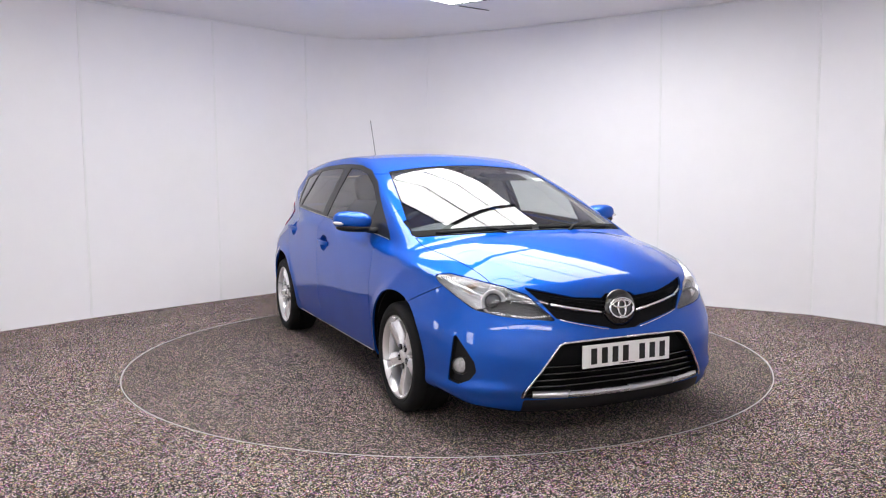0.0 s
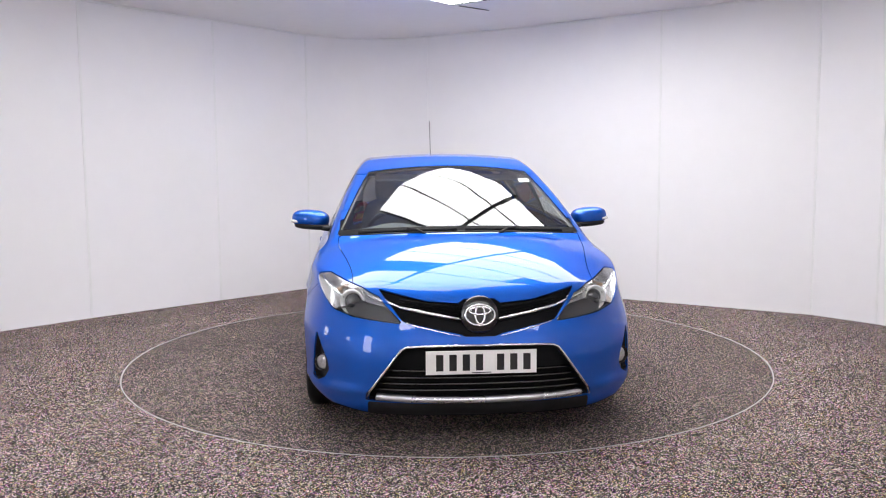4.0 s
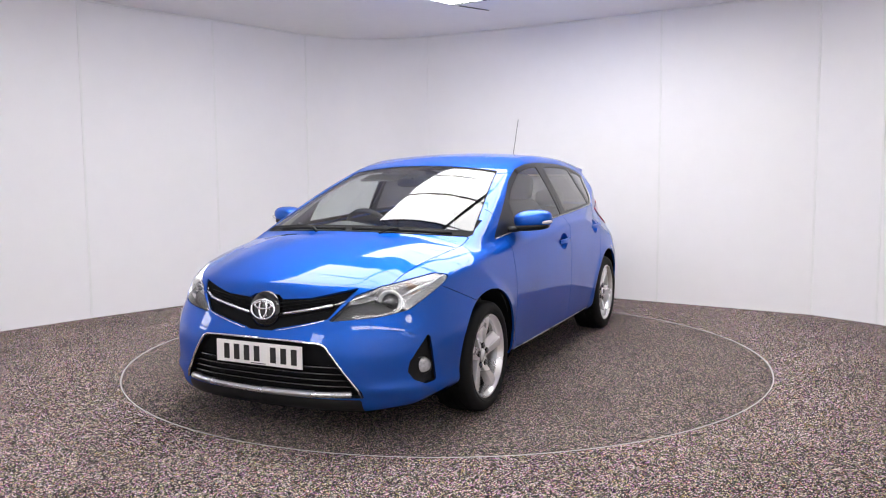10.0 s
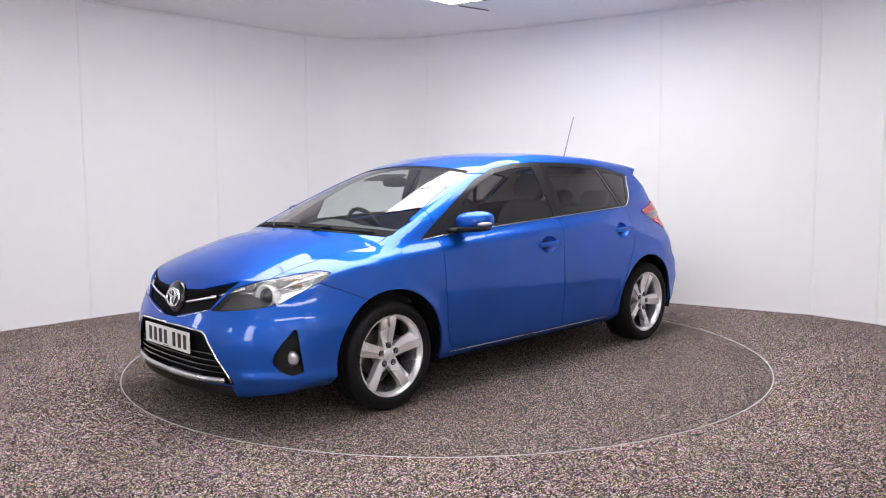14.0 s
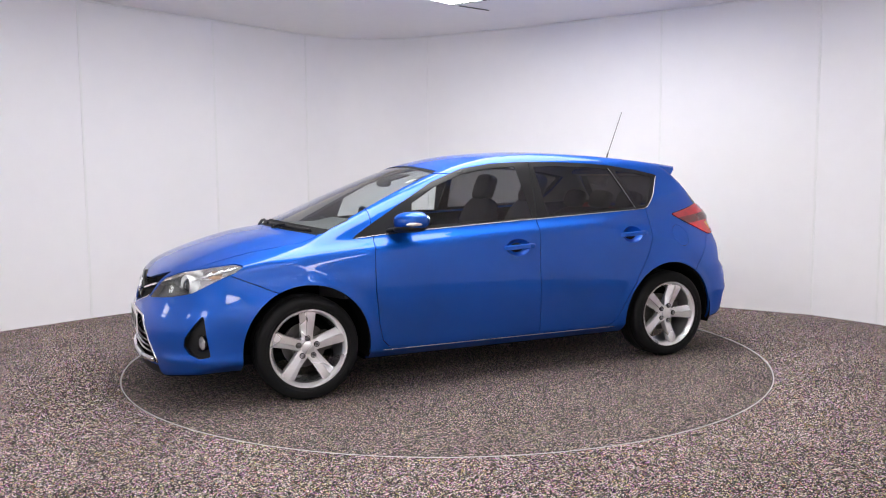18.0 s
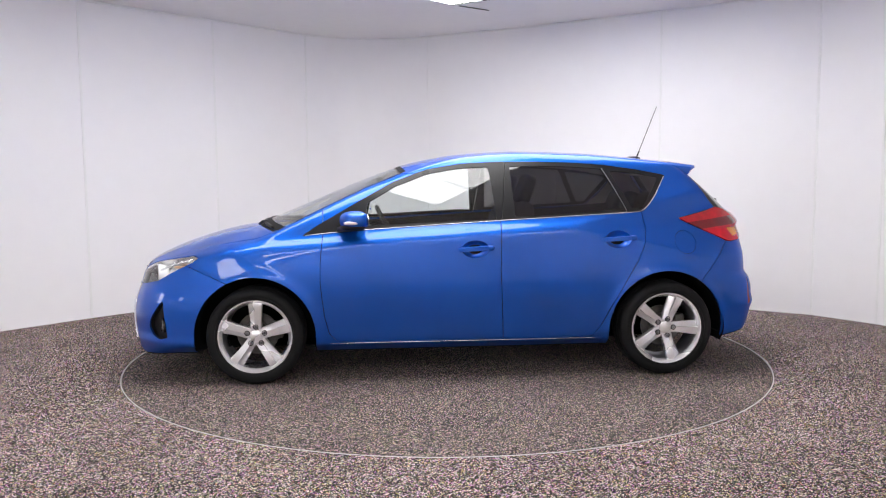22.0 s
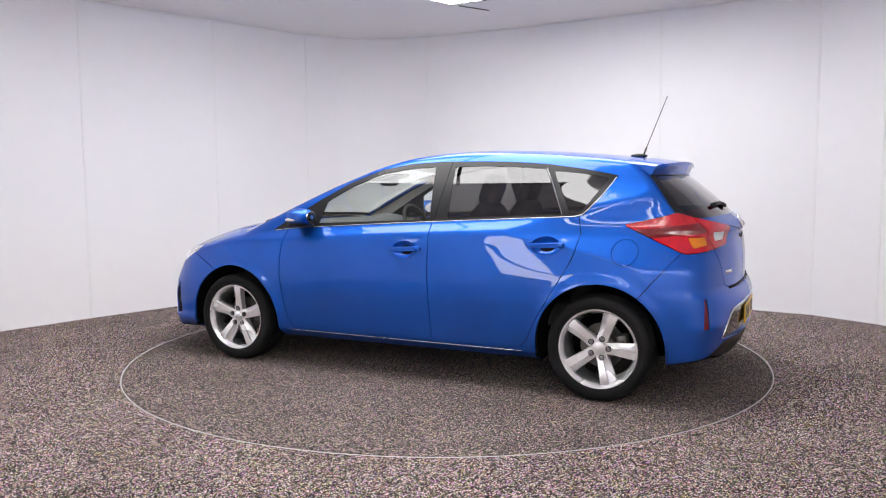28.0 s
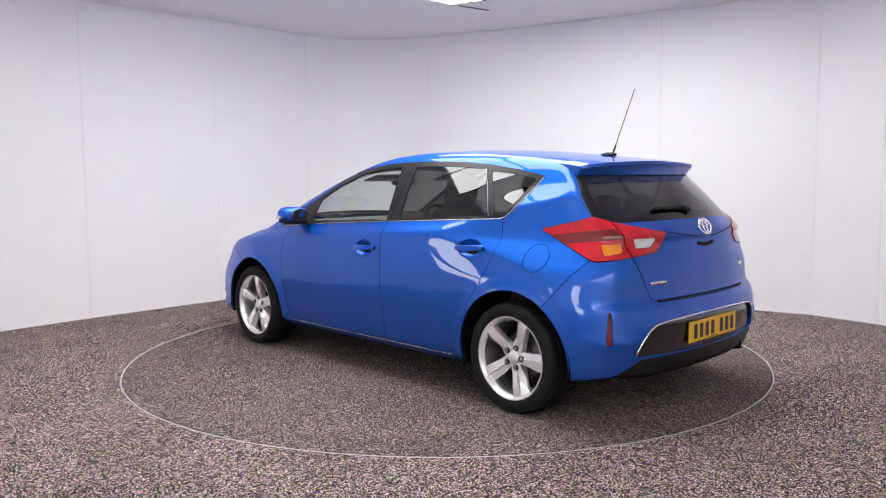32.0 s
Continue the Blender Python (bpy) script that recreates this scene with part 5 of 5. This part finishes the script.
def build_cabin():
    for y in (-0.37, 0.37):
        bm = bmesh.new()
        box(bm, (-0.30, y - 0.25, 0.36), (0.28, y + 0.25, 0.52), 0.05, segments=3)
        seat = part("front_seat", bm, SEAT, CAR, "dark grey fabric front seat")
        back = Matrix.Translation((-0.24, y, 0.48)) @ Matrix.Rotation(radians(-20), 4, "Y")
        bm = bmesh.new()
        blob(bm, (0, 0, 0.31), (0.085, 0.235, 0.36), 0.55, back)
        part("backrest", bm, SEAT, seat)
        bm = bmesh.new()
        blob(bm, (0.03, 0, 0.745), (0.05, 0.125, 0.105), 0.5, back)
        rest = part("headrest", bm, SEAT, seat)
        bm = bmesh.new()
        for s in (-0.05, 0.05):
            lathe(bm, [(0.006, 0.58), (0.006, 0.70)], back @ Matrix.Translation((0.02, s, 0)), 10)
        part("headrest_post", bm, CHROME, rest)
    bm = bmesh.new()
    box(bm, (-1.12, -0.62, 0.36), (-0.62, 0.62, 0.52), 0.05, segments=3)
    bench = part("rear_seat", bm, SEAT, CAR, "dark grey fabric rear bench seat")
    back = Matrix.Translation((-1.08, 0, 0.46)) @ Matrix.Rotation(radians(-22), 4, "Y")
    bm = bmesh.new()
    blob(bm, (0, 0, 0.28), (0.08, 0.62, 0.32), 0.45, back)
    part("backrest", bm, SEAT, bench)
    for y in (-0.36, 0.0, 0.36):
        bm = bmesh.new()
        blob(bm, (0.02, y, 0.67), (0.045, 0.125, 0.075), 0.6, back)
        part("headrest", bm, SEAT, bench)
    # dashboard
    bm = bmesh.new()
    rows = []
    for y in np.linspace(-0.70, 0.70, 29):
        hump = 0.045 * math.exp(-(((y + 0.37) / 0.17) ** 2)) + 0.012 * math.exp(-((y / 0.15) ** 2))
        x0 = 1.20 - 0.33 * y * y
        prof = [(x0, 0.950), (0.95, 0.950), (0.78, 0.948 + hump), (0.66, 0.93 + hump), (0.60, 0.89 + hump * 0.6), (0.60, 0.72), (0.66, 0.55), (x0, 0.55)]
        rows.append([bm.verts.new((x, y, z)) for x, z in prof])
    for a, b in zip(rows, rows[1:]):
        for i in range(len(a)):
            bm.faces.new((a[i], a[(i + 1) % len(a)], b[(i + 1) % len(a)], b[i]))
    bm.faces.new(rows[0])
    bm.faces.new(rows[-1])
    dash = part("dashboard", bm, DASH, CAR, "dark grey dashboard", True, 50)
    bm = bmesh.new()
    box(bm, (0.585, -0.12, 0.66), (0.605, 0.12, 0.88), 0.008)
    part("centre_stack", bm, GLOSSBLACK, dash, "gloss black centre console")
    m = Matrix.Translation((0.47, -0.37, 0.885)) @ Matrix.Rotation(radians(-64), 4, "Y")
    bm = bmesh.new()
    sweep(bm, [m @ Vector((0.185 * math.cos(t), 0.185 * math.sin(t), 0)) for t in np.linspace(0, 2 * math.pi, 49)[:-1]], tube(0.0155, 10), closed=True, up=m.to_3x3() @ Vector((0, 0, 1)))
    st = part("steering_wheel", bm, BLACK, CAR, "black steering wheel with silver spokes")
    bm = bmesh.new()
    blob(bm, (0, 0, 0.0), (0.075, 0.085, 0.028), 0.7, m)
    part("hub", bm, BLACK, st)
    for a in (90, -90, 180):
        bm = bmesh.new()
        box(bm, (0.06, -0.020, -0.010), (0.18, 0.020, 0.006), 0.006, m @ Matrix.Rotation(radians(a), 4, "Z"))
        part("spoke", bm, SATIN, st, "silver spoke")
    bm = bmesh.new()
    lathe(bm, [(0.03, -0.25), (0.035, -0.02)], m, 16)
    part("column", bm, BLACK, st)
    # rear-view mirror, visors, pillars
    bm = bmesh.new()
    blob(bm, (0.52, 0, 1.245), (0.022, 0.120, 0.034), 0.6)
    mir = part("inner_mirror", bm, BLACK, CAR, "black rear-view mirror")
    bm = bmesh.new()
    sweep(bm, [(0.535, 0, 1.265), (0.545, 0, 1.278)], tube(0.010, 8))
    part("stalk", bm, BLACK, mir)
    for y in (-0.34, 0.34):
        bm = bmesh.new()
        z = skin_z(0.32, 0.46) - 0.066
        box(bm, (0.24, y - 0.15, z - 0.007), (0.40, y + 0.15, z + 0.007), 0.006, Matrix.Translation((0.32, 0, z)) @ Matrix.Rotation(radians(14), 4, "Y") @ Matrix.Translation((-0.32, 0, -z)))
        part("sun_visor", bm, DASH, CAR, "grey sun visor")
    # tax disc and sticker on the glass
    bm = bmesh.new()
    y = 0.50
    x = 0.52
    m = Matrix.Translation((x, y, skin_z(x, y) - 0.012)) @ Matrix.Rotation(radians(22), 4, "Y")
    box(bm, (-0.03, -0.035, -0.001), (0.03, 0.035, 0.001), 0.0, m)
    part("sticker", bm, TRIM, CAR, "small pale windscreen sticker", smooth=False)


build_inner(WHOLE)
build_lamps()
build_front()
build_rear()
build_sides()
for hx, turn in ((HUB_X, -18), (-HUB_X, -37)):
    for k in (1, -1):
        wheel("wheel", (hx, 0.757 * k, 0.3035), k, turn)
build_cabin()


def motions():
    rows_car, rows_table = [], []
    for i in range(0, 33, 2):
        turn = 24.799 - 5.014 * i - 90
        spin = Matrix.Rotation(radians(turn), 4, "Z")
        rows_table.append((i, spin))
        rows_car.append((i, spin @ Matrix.Translation((-0.0496, -0.0142, 0.0))))
    walk(CAR, rows_car)
    walk(TABLE, rows_table)


motions()
